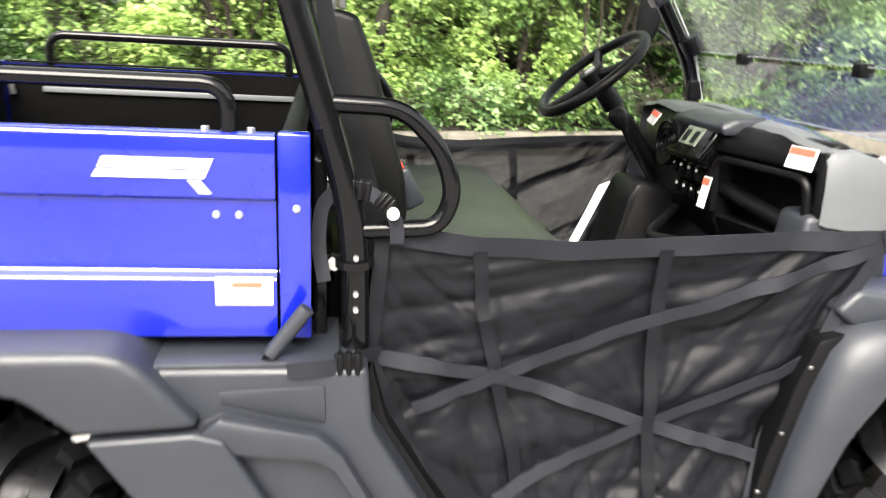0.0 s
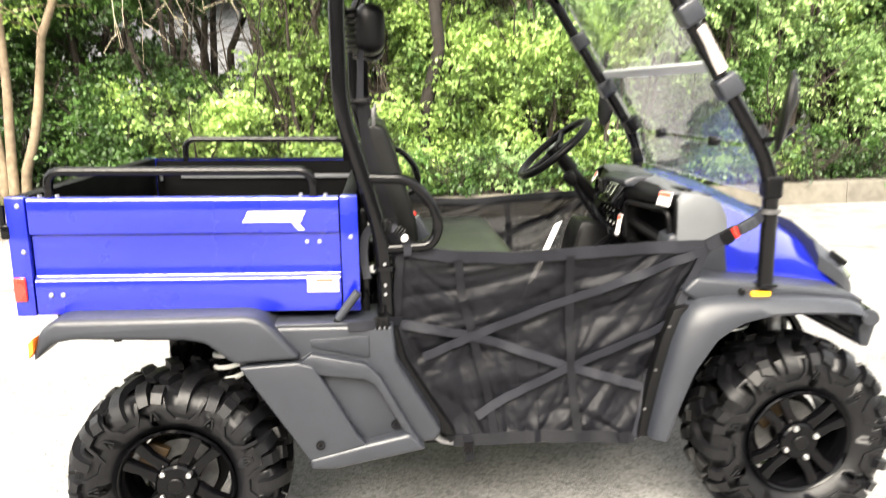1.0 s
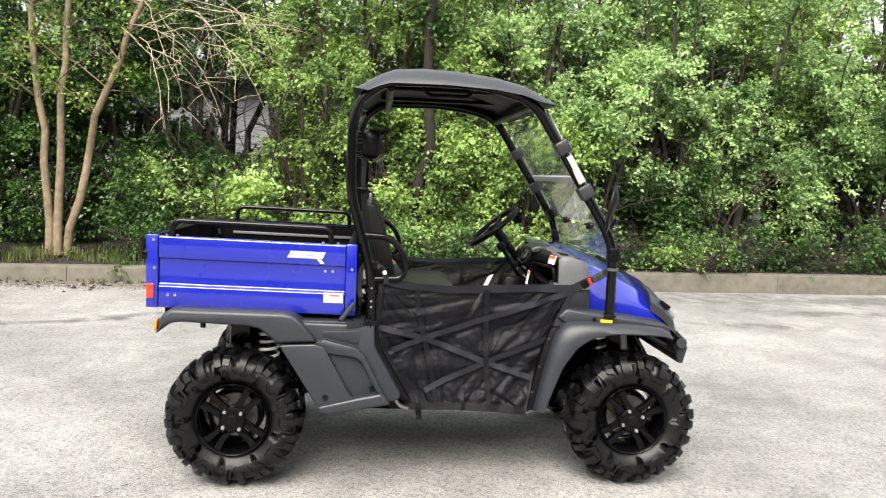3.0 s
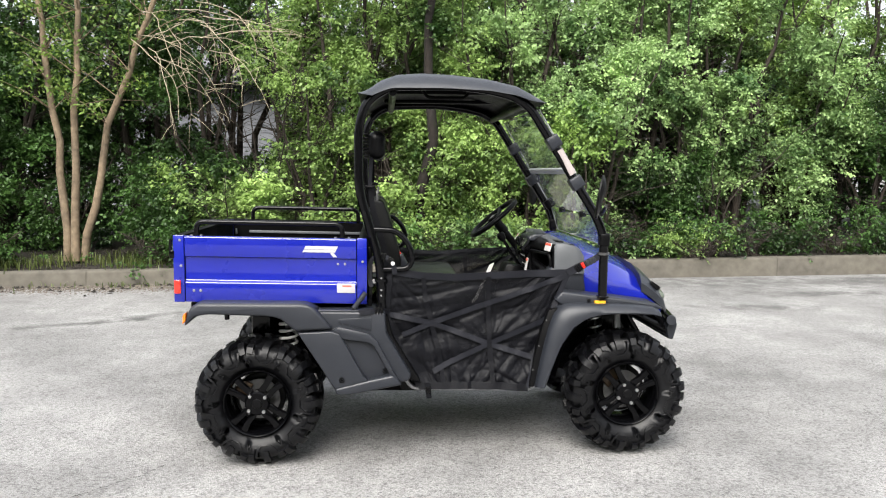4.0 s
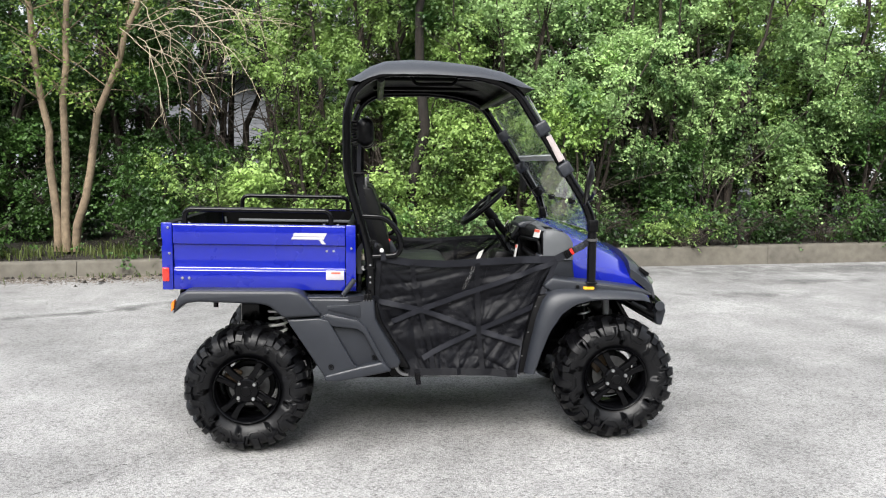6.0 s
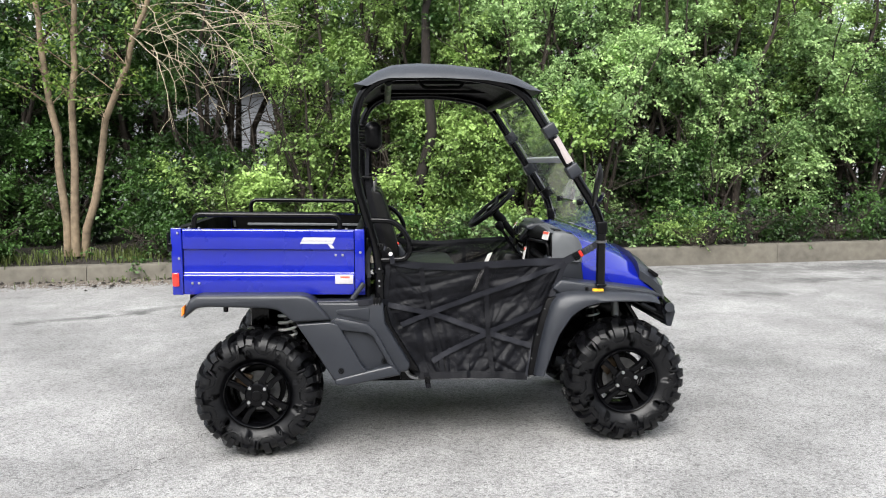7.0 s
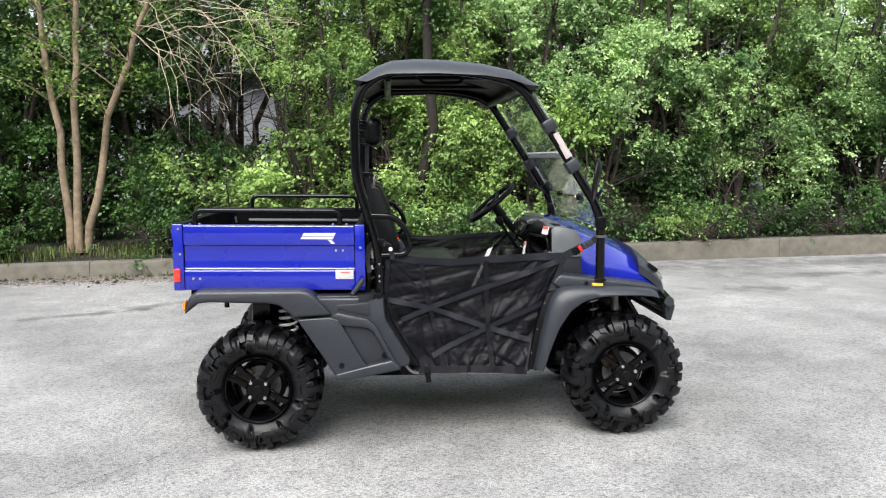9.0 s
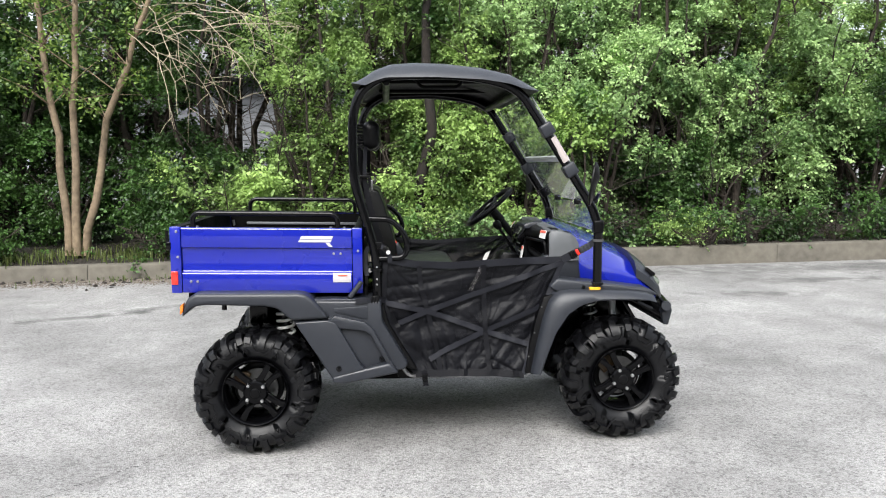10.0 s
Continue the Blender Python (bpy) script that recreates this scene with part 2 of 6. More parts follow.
TUBE_LABEL = material("worn_tube_label", (0.38, 0.33, 0.32), 0.5, 0, 0.12, 90)
BLACK_VINYL = material("black_vinyl", (0.003, 0.0032, 0.003), 0.4, 0, 0.2, 30, 0.3, 500, spec=0.22)
WHITE_LABEL = material("white_label", (0.62, 0.61, 0.6), 0.5, 0, 0.04, 60)
RED_PRINT = material("red_print", (0.6, 0.1, 0.06), 0.5, 0, 0.08, 60)
SILVER_VINYL = material("silver_decal", (0.5, 0.49, 0.5), 0.4, 0.2, 0.08, 60)
RED_LENS = material("red_lens", (0.7, 0.03, 0.02), 0.25, 0, 0.1, 90, 0, None, 0.6)
ORANGE_LENS = material("orange_lens", (0.85, 0.2, 0.02), 0.25, 0, 0.1, 90, 0, None, 0.6)
YELLOW_LENS = material("amber_lens", (0.8, 0.42, 0.02), 0.25, 0, 0.1, 90, 0, None, 0.6)
SCREEN = material("display_glass", (0.13, 0.15, 0.12), 0.15, 0, 0.15, 60, 0, None, 0.6)
ORANGE_PAINT = material("ochre_brake_part", (0.05, 0.03, 0.012), 0.5, 0.3, 0.2, 60)
SEAL = material("pale_rubber_seal", (0.5, 0.51, 0.52), 0.5, 0, 0.08, 60)
SPRING = material("white_spring_paint", (0.6, 0.6, 0.58), 0.45, 0, 0.15, 60)
PANE_EDGE = material("grey_pane_edge", (0.28, 0.29, 0.29), 0.4, 0, 0.1, 60)
DULL_LABEL = material("off_white_label", (0.45, 0.43, 0.44), 0.5, 0, 0.08, 90)
CLEAR = glass_material("clear_acrylic", (0.93, 0.95, 0.93))
BARK = material("pale_brown_bark", (0.16, 0.12, 0.078), 0.9, 0, 0.7, 14, 1.0, 45)
DARK_BARK = material("dark_bark", (0.034, 0.026, 0.02), 0.95, 0, 0.4, 22, 1.0, 70)
BROWN_BARK = material("dark_brown_bark", (0.013, 0.0095, 0.007), 0.95, 0, 0.5, 18, 1.0, 60)
TWIG = material("pale_dry_twig", (0.36, 0.31, 0.22), 0.85, 0, 0.3, 40)
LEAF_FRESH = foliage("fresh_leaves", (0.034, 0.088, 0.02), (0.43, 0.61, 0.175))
# darker green that carries the shade of the thicket's depths in its colour
LEAF_SHADED = foliage("shaded_green_leaves", (0.006, 0.02, 0.005), (0.1, 0.21, 0.045))
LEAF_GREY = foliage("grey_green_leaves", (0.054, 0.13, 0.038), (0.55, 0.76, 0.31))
LEAF_SPROUT = foliage("pale_lime_leaves", (0.1, 0.2, 0.04), (0.36, 0.5, 0.13))
LEAF_LIME = foliage("lime_leaves", (0.05, 0.1, 0.016), (0.24, 0.36, 0.07))
GRASS = foliage("grass_blades", (0.03, 0.055, 0.012), (0.16, 0.19, 0.055))
SIDING = material("grey_lap_siding", (0.16, 0.168, 0.185), 0.7, 0, 0.1, 12)
# for the unseen screen added to darken reflections and low sky light
SKY_SCREEN = material("dark_sky_screen", (0.035, 0.05, 0.02), 0.95, 0, 0.6, 1.2, 1.0, 6)
SHINGLE = material("grey_roof_shingle", (0.16, 0.16, 0.17), 0.9, 0, 0.25, 30)

YC = 0.595  # the middle line of the vehicle


# ---- shape helpers ----
def mirror(bm):
    bmesh.ops.scale(bm, vec=(1, -1, 1), verts=bm.verts)
    bmesh.ops.translate(bm, vec=(0, 2 * YC, 0), verts=bm.verts)
    bmesh.ops.reverse_faces(bm, faces=bm.faces)
    return bm


def part(name, bm, mat, parent, label="", angle=35):
    me = bpy.data.meshes.new(name)
    bm.to_mesh(me)
    bm.free()
    me.materials.append(mat)
    me.polygons.foreach_set("use_smooth", [True] * len(me.polygons))
    me.set_sharp_from_angle(angle=radians(angle))
    ob = new(name, me)
    if parent:
        ob.parent = parent
        if parent.type == "EMPTY":
            ob.matrix_parent_inverse = parent.matrix_basis.inverted()
    return tagged(ob, label)


def both(name, make, mat, parent, label="", angle=35):
    """A part on the near side and its mirror image on the far side."""
    return [part(name, make() if s == 0 else mirror(make()), mat, parent, label, angle) for s in (0, 1)]


def bevel(bm, edges, width, seg=2):
    if width > 0:
        bmesh.ops.bevel(bm, geom=list(edges), offset=width, segments=seg, profile=0.5, affect="EDGES", clamp_overlap=True)


def add_prism(bm, outline, y0, y1, width=0.0, seg=2):
    """An outline in x and z, drawn out along y, with rounded edges."""
    tmp = bmesh.new()
    a = [tmp.verts.new((x, y0, z)) for x, z in outline]
    b = [tmp.verts.new((x, y1, z)) for x, z in outline]
    tmp.faces.new(a), tmp.faces.new(b[::-1])
    for i in range(len(a)):
        j = (i + 1) % len(a)
        tmp.faces.new((a[j], a[i], b[i], b[j]))
    bmesh.ops.recalc_face_normals(tmp, faces=tmp.faces)
    bevel(tmp, tmp.edges, width, seg)
    return absorb(bm, tmp)


def absorb(bm, tmp, m=None):
    if m is not None:
        bmesh.ops.transform(tmp, matrix=m, verts=tmp.verts)
    me = bpy.data.meshes.new("tmp")
    tmp.to_mesh(me)
    tmp.free()
    bm.from_mesh(me)
    bpy.data.meshes.remove(me)
    return bm


def add_box(bm, lo, hi, width=0.0, seg=2, m=None):
    tmp = bmesh.new()
    bmesh.ops.create_cube(tmp, size=1)
    c, s = (Vector(lo) + Vector(hi)) / 2, Vector(hi) - Vector(lo)
    bmesh.ops.scale(tmp, vec=s, verts=tmp.verts)
    bevel(tmp, tmp.edges, width, seg)
    bmesh.ops.translate(tmp, vec=c, verts=tmp.verts)
    return absorb(bm, tmp, m)


def rounded(points, radius, steps=5):
    """A polyline with its corners rounded off."""
    p = [Vector(q) for q in points]
    out = [p[0]]
    for a, b, c in zip(p, p[1:], p[2:]):
        r = min(radius, (a - b).length * 0.48, (c - b).length * 0.48)
        s, e = b + (a - b).normalized() * r, b + (c - b).normalized() * r
        for i in range(steps + 1):
            t = i / steps
            out.append(s * (1 - t) ** 2 + b * 2 * t * (1 - t) + e * t * t)
    return out + [p[-1]]


def add_tube(bm, points, radius, corner=0.0, n=12, closed=False):
    p = rounded(points, corner) if corner else [Vector(q) for q in points]
    radii = radius if isinstance(radius, (list, tuple)) else [radius] * len(p)
    rings, up = [], None
    for i, q in enumerate(p):
        if closed:
            d = (p[(i + 1) % len(p)] - p[i - 1]).normalized()
        else:
            d = (p[min(i + 1, len(p) - 1)] - p[max(i - 1, 0)]).normalized()
        if up is None:
            up = d.orthogonal().normalized()
        up = (up - d * up.dot(d)).normalized()
        side = d.cross(up)
        rings.append([bm.verts.new(q + (up * math.cos(k * math.tau / n) + side * math.sin(k * math.tau / n)) * radii[i]) for k in range(n)])
    pairs = list(zip(rings, rings[1:])) + ([(rings[-1], rings[0])] if closed else [])
    for r, s in pairs:
        for k in range(n):
            bm.faces.new((r[k], r[(k + 1) % n], s[(k + 1) % n], s[k]))
    if not closed:
        bm.faces.new(rings[0][::-1]), bm.faces.new(rings[-1])
    return bm


def add_revolve(bm, profile, x, z, n=48):
    """A profile of (radius, y) turned round the axle through x and z."""
    rings = [[bm.verts.new((x + r * math.cos(k * math.tau / n), y, z + r * math.sin(k * math.tau / n))) for k in range(n)] for r, y in profile]
    for a, b in zip(rings, rings[1:]):
        for k in range(n):
            bm.faces.new((a[k], a[(k + 1) % n], b[(k + 1) % n], b[k]))
    return bm


def add_disc(bm, x, z, y0, y1, r, n=16, width=0.0):
    add_prism(bm, [(x + r * math.cos(k * math.tau / n), z + r * math.sin(k * math.tau / n)) for k in range(n)], y0, y1, width, 1)
    return bm


def add_ribbon(bm, centre, side, thick, out):
    """A flat band along centre, half as wide as side on each hand, thick towards out."""
    rings = []
    for i, q in enumerate(centre):
        s = side[i] if isinstance(side, list) else side
        o = Vector(out) * thick
        rings.append([bm.verts.new(v) for v in (q - s, q + s, q + s + o, q - s + o)])
    for a, b in zip(rings, rings[1:]):
        for k in range(4):
            bm.faces.new((a[k], a[(k + 1) % 4], b[(k + 1) % 4], b[k]))
    bm.faces.new(rings[0][::-1]), bm.faces.new(rings[-1])
    bmesh.ops.recalc_face_normals(bm, faces=bm.faces)
    return bm


def curve_at(points, t):
    """A point of a polyline at the part t of its length."""
    p = [Vector(q) for q in points]
    seg = [(b - a).length for a, b in zip(p, p[1:])]
    d = t * sum(seg)
    for a, b, s in zip(p, p[1:], seg):
        if d <= s or b is p[-1]:
            return a.lerp(b, min(1, d / s if s else 0))
        d -= s


def B():
    return bmesh.new()


# ---- the place: ground, kerb, bank, house ----
def kerb_y(x):
    return 6.33 + 0.083 * x


def kerb_top(x):
    return min(0.27, max(0.17, 0.205 + 0.008 * x))


def make_ground():
    bm = B()
    bmesh.ops.create_grid(bm, x_segments=90, y_segments=70, size=1)
    for v in bm.verts:
        v.co.x, v.co.y = 14 * v.co.x, 10 * v.co.y - 2
        v.co.z = 0.012 * noise.noise((v.co.x * 0.5, v.co.y * 0.5, 3)) if abs(v.co.x - 1) > 2.2 or abs(v.co.y - 0.6) > 1.6 else 0
        v.co.z -= 0.004
    outer = [bm.verts.new(p) for p in ((-400, -400, -0.004), (400, -400, -0.004), (400, 400, -0.004), (-400, 400, -0.004))]
    corner = [min(bm.verts, key=lambda v, c=c: (v.co.x - c[0]) ** 2 + (v.co.y - c[1]) ** 2) for c in ((-14, -12), (14, -12), (14, 8), (-14, 8))]
    edge_sets = [[v for v in bm.verts if abs(v.co.y + 12) < 1e-4], [v for v in bm.verts if abs(v.co.x - 14) < 1e-4],
                 [v for v in bm.verts if abs(v.co.y - 8) < 1e-4], [v for v in bm.verts if abs(v.co.x + 14) < 1e-4]]
    for i, vs in enumerate(edge_sets):
        vs.sort(key=lambda v: v.co.x if i % 2 == 0 else v.co.y, reverse=i in (2, 3))
        bm.faces.new([outer[i], outer[(i + 1) % 4]] + vs[::-1])
    bmesh.ops.recalc_face_normals(bm, faces=bm.faces)
    ob = part("ground", bm, ASPHALT, None, "weathered pale grey asphalt lot with worn coarse grit", 180)
    tagged(ob, "", "ground", "", "structure")


make_ground()


def make_bank():
    """The planted strip behind the kerb, rising a little towards the trees."""
    bm = B()
    nx, ny = 120, 30
    rows = []
    for j in range(ny + 1):
        d = 0.12 + 16 * (j / ny) ** 1.6
        rows.append([])
        for i in range(nx + 1):
            x = -16 + 36 * i / nx
            z = kerb_top(x) - 0.02 + 0.05 * min(1, d) + 0.03 * max(0, d - 1) + 0.06 * noise.noise((x * 1.3, d * 1.6, 1)) * min(1, d * 2)
            rows[-1].append(bm.verts.new((x, kerb_y(x) + d, z)))
    for a, b in zip(rows, rows[1:]):
        for i in range(nx):
            bm.faces.new((a[i], a[i + 1], b[i + 1], b[i]))
    ob = part("soil_bank", bm, SOIL, None, "dark soil bank with leaf litter behind the kerb", 180)
    tagged(ob, "", "ground", "", "structure")


make_bank()

kerb = tagged(new("kerb"), "long pale concrete kerb edging the asphalt lot", "kerb", "", "structure")
kerb.location = (0, kerb_y(0), 0)
rng = random.Random(4)
x0 = 6.11 - 6 * 3.04
while x0 < 19:
    x1, n = x0 + 3.034, 14
    bm = B()
    rings = []
    for i in range(n + 1):
        x = x0 + (x1 - x0) * i / n
        y, t, w = kerb_y(x), kerb_top(x), 0.006 * noise.noise((x * 2.3, 0, 5))
        rings.append([bm.verts.new((x, y + dy + w, z)) for dy, z in ((0, -0.03), (0.012, t - 0.03), (0.02, t - 0.012), (0.036, t), (0.15, t + 0.004), (0.165, t - 0.01), (0.165, -0.03))])
    for a, b in zip(rings, rings[1:]):
        for k in range(6):
            bm.faces.new((a[k], b[k], b[k + 1], a[k + 1]))
    bm.faces.new(rings[0]), bm.faces.new(rings[-1][::-1])
    bmesh.ops.recalc_face_normals(bm, faces=bm.faces)
    part("kerb_stone", bm, CONCRETE, kerb)
    x0 += 3.04


def make_crack(points, width, seed):
    r = random.Random(seed)
    bm, left, right = B(), [], []
    fine = []
    for a, b in zip(points, points[1:]):
        for i in range(14):
            fine.append(Vector((*a, 0)).lerp(Vector((*b, 0)), i / 14))
    for i, p in enumerate(fine):
        p = p + Vector((r.uniform(-1, 1), r.uniform(-1, 1), 0)) * 0.012
        w = width * r.uniform(0.3, 1.0)
        left.append(bm.verts.new((p.x, p.y - w, 0.004))), right.append(bm.verts.new((p.x, p.y + w, 0.004)))
    for i in range(len(left) - 1):
        bm.faces.new((left[i], left[i + 1], right[i + 1], right[i]))
    tagged(part("crack", bm, CRACK, None, "thin dirt-filled crack in the asphalt"), "", "crack", "", "structure")


make_crack([(-0.95, -0.7), (-0.71, -0.39), (-0.54, -0.2), (-0.42, -0.03), (-0.33, 0.28), (-0.1, 0.6)], 0.005, 1)
make_crack([(-3.4, 3.2), (-2.82, 3.4), (-2.39, 3.55), (-2.03, 3.67), (-1.83, 3.87), (-1.49, 4.03)], 0.0025, 2)


# ---- vegetation ----
def leaf_mesh(name, places, size, mat, parent, seed, droop=0.35, label="", az=None):
    """One folded four-cornered leaf at each place; sizes and turns vary."""
    r = np.random.default_rng(seed)
    n = len(places)
    places = np.asarray(places, dtype=np.float32)
    az = r.uniform(0, 2 * np.pi, n) if az is None else az
    tilt = r.normal(-droop, 0.5, n)
    roll = r.normal(0, 0.6, n)
    d = np.stack([np.cos(az) * np.cos(tilt), np.sin(az) * np.cos(tilt), np.sin(tilt)], 1)
    s = np.stack([-np.sin(az), np.cos(az), np.zeros(n)], 1)
    u = np.cross(d, s)
    s2 = s * np.cos(roll)[:, None] + u * np.sin(roll)[:, None]
    u2 = np.cross(d, s2)
    k = (1.06 * size * r.uniform(0.55, 1.25, n))[:, None]
    v = np.empty((n, 4, 3), dtype=np.float32)
    v[:, 0] = places
    v[:, 1] = places + d * k * 0.45 + s2 * k * 0.32 + u2 * k * 0.07
    v[:, 2] = places + d * k
    v[:, 3] = places + d * k * 0.45 - s2 * k * 0.32 + u2 * k * 0.07
    me = bpy.data.meshes.new(name)
    me.vertices.add(4 * n), me.loops.add(6 * n), me.polygons.add(2 * n)
    me.vertices.foreach_set("co", v.ravel())
    idx = (np.arange(n)[:, None] * 4 + np.array([0, 1, 2, 0, 2, 3])).astype(np.int32)
    me.loops.foreach_set("vertex_index", idx.ravel())
    me.polygons.foreach_set("loop_start", np.arange(0, 6 * n, 3, dtype=np.int32))
    me.update()
    me.materials.append(mat)
    ob = new(name, me)
    if parent:
        ob.parent = parent
        ob.matrix_parent_inverse = parent.matrix_basis.inverted()
    return tagged(ob, label)


BROWN_TWIG = material('brown_twig', (0.028, 0.021, 0.016), 0.9, 0, 0.4, 30)
GAPS = (((-1.45, 8.4, 2.1), (0.66, 2.6, 0.55)), ((-2.0, 12.0, 2.3), (0.85, 2.6, 0.75)), ((6.3, 11.5, 2.0), (0.5, 2.2, 0.45)), ((4.9, 8.3, 1.9), (0.35, 2.2, 0.32)))


def in_gap(p):
    return any(sum(((p[i] - c[i]) / s[i]) ** 2 for i in range(3)) < 1 for c, s in GAPS)


def grow(base, height, spread, stems, seed, lean=(0, 0), density=1.0, low=0.12, reach=1.0):
    """Branch lines and leaf places of one woody plant."""
    r = random.Random(seed)
    stem_lines, tips = [], []
    for k in range(stems):
        lines = []
        stem_lines.append(lines)
        a = math.tau * k / stems + r.uniform(-0.6, 0.6)
        p = Vector(base) + Vector((math.cos(a), math.sin(a), 0)) * 0.08 * (stems > 1)
        out = Vector((math.cos(a) * spread + lean[0], math.sin(a) * spread + lean[1], height)) * r.uniform(0.75, 1.05)
        pts, steps = [p.copy()], 9
        for i in range(1, steps + 1):
            t = i / steps
            w = Vector((r.uniform(-1, 1), r.uniform(-1, 1), 0)) * 0.05 * height / 3
            pts.append(p + Vector((out.x * t ** 1.5, out.y * t ** 1.5, out.z * t)) + w)
        r0 = 0.012 * height + 0.006
        lines.append((pts, [max(0.004, r0 * (1 - 0.85 * i / steps)) for i in range(steps + 1)]))
        for i in range(1, steps + 1):
            t = i / steps
            if t < low:
                continue
            for _ in range(max(1, round(3 * density))):
                b = r.uniform(0, math.tau)
                length = reach * (0.25 + 0.13 * height) * (1.1 - 0.6 * t) * r.uniform(0.6, 1.2)
                q = pts[i - 1].lerp(pts[i], r.random())
                e = q + Vector((math.cos(b), math.sin(b), r.uniform(-0.15, 0.75))) * length
                m = q.lerp(e, 0.5) + Vector((0, 0, r.uniform(0.0, 0.12) * length))
                lines.append(([q, m, e], [max(0.003, r0 * 0.3 * (1 - t * 0.6)), 0.004, 0.002]))
                for f in (0.45, 0.7, 0.9, 1.0):
                    tips.append((q.lerp(e, f) if f > 0.5 else m, 0.06 + 0.05 * length))
                for _ in range(2):
                    tips.append((e + Vector((r.gauss(0, 0.16), r.gauss(0, 0.16), r.gauss(0, 0.12))), 0.085))
    return stem_lines, tips


def plant(name, base, height, spread, stems, leaves, size, mat, seed, label, category, bark=None, **kw):
    lines, tips = grow(base, height, spread, stems, seed, **kw)
    root = tagged(new(name), label, category, "roadside thicket")
    root.location = base
    for one in lines:
        bm = B()
        for pts, radii in one:
            add_tube(bm, pts, radii, 0, 5 if radii[0] < 0.02 else 8)
        part("trunk" if category == "tree" else "stem", bm, bark or DARK_BARK, root, "", 60)
    bare = -0.16 if base[1] - kerb_y(base[0]) > 3 else 0.03 if base[0] < -1.7 else -0.02
    tips = [t for t in tips if 0.8 * noise.noise(t[0] * 1.1) + 0.65 * noise.noise(t[0] * 2.4) > bare] or tips
    tips = [t for t in tips if not in_gap(t[0]) and t[0].z > 0.2 and t[0].y > kerb_y(t[0].x) - 0.08]
    r = np.random.default_rng(seed)
    tips = [t for t in tips if t[0].z < 4.7 or r.random() < 0.3]
    # each tip carries arching shoots with leaves set in turn on either hand
    per = 9
    shoots = int((1.15 if base[1] - kerb_y(base[0]) > 3 else 1.38) * leaves) // per
    c = np.array([t[0][:] for t in tips])
    sd = np.array([t[1] for t in tips])
    pick = r.integers(0, len(tips), shoots)
    start = c[pick] + r.normal(0, 1, (shoots, 3)) * 0.55 * sd[pick][:, None]
    out = start - np.array((base[0], base[1], 0))
    out[:, 2] = 0
    out /= np.linalg.norm(out, axis=1)[:, None] + 0.05
    way = out * 0.55 + r.normal(0, 0.6, (shoots, 3)) + np.array((0, 0, 0.3))
    way /= np.linalg.norm(way, axis=1)[:, None]
    long = size * r.uniform(2.2, 5.0, shoots)
    f = np.linspace(0.1, 1, per)
    places = start[:, None] + way[:, None] * (long[:, None] * f)[:, :, None]
    places[:, :, 2] -= 0.3 * long[:, None] * f ** 2
    az = np.arctan2(way[:, 1], way[:, 0])[:, None] + np.where(np.arange(per) % 2, 0.95, -0.95) + r.normal(0, 0.5, (shoots, per))
    places = places.reshape(-1, 3)
    inside = np.ones(len(places), bool)
    for gc, gs in GAPS:
        inside &= (((places - np.array(gc)) / np.array(gs)) ** 2).sum(1) > 0.8
    places, az = places[inside], az.ravel()[inside]
    leaf_mesh("crown", places, size * 0.92, mat, root, seed, 0.5, az=az)
    return root


def bed_z(x, d):
    return kerb_top(x) - 0.02 + 0.05 * min(1, d) + 0.03 * max(0, d - 1)


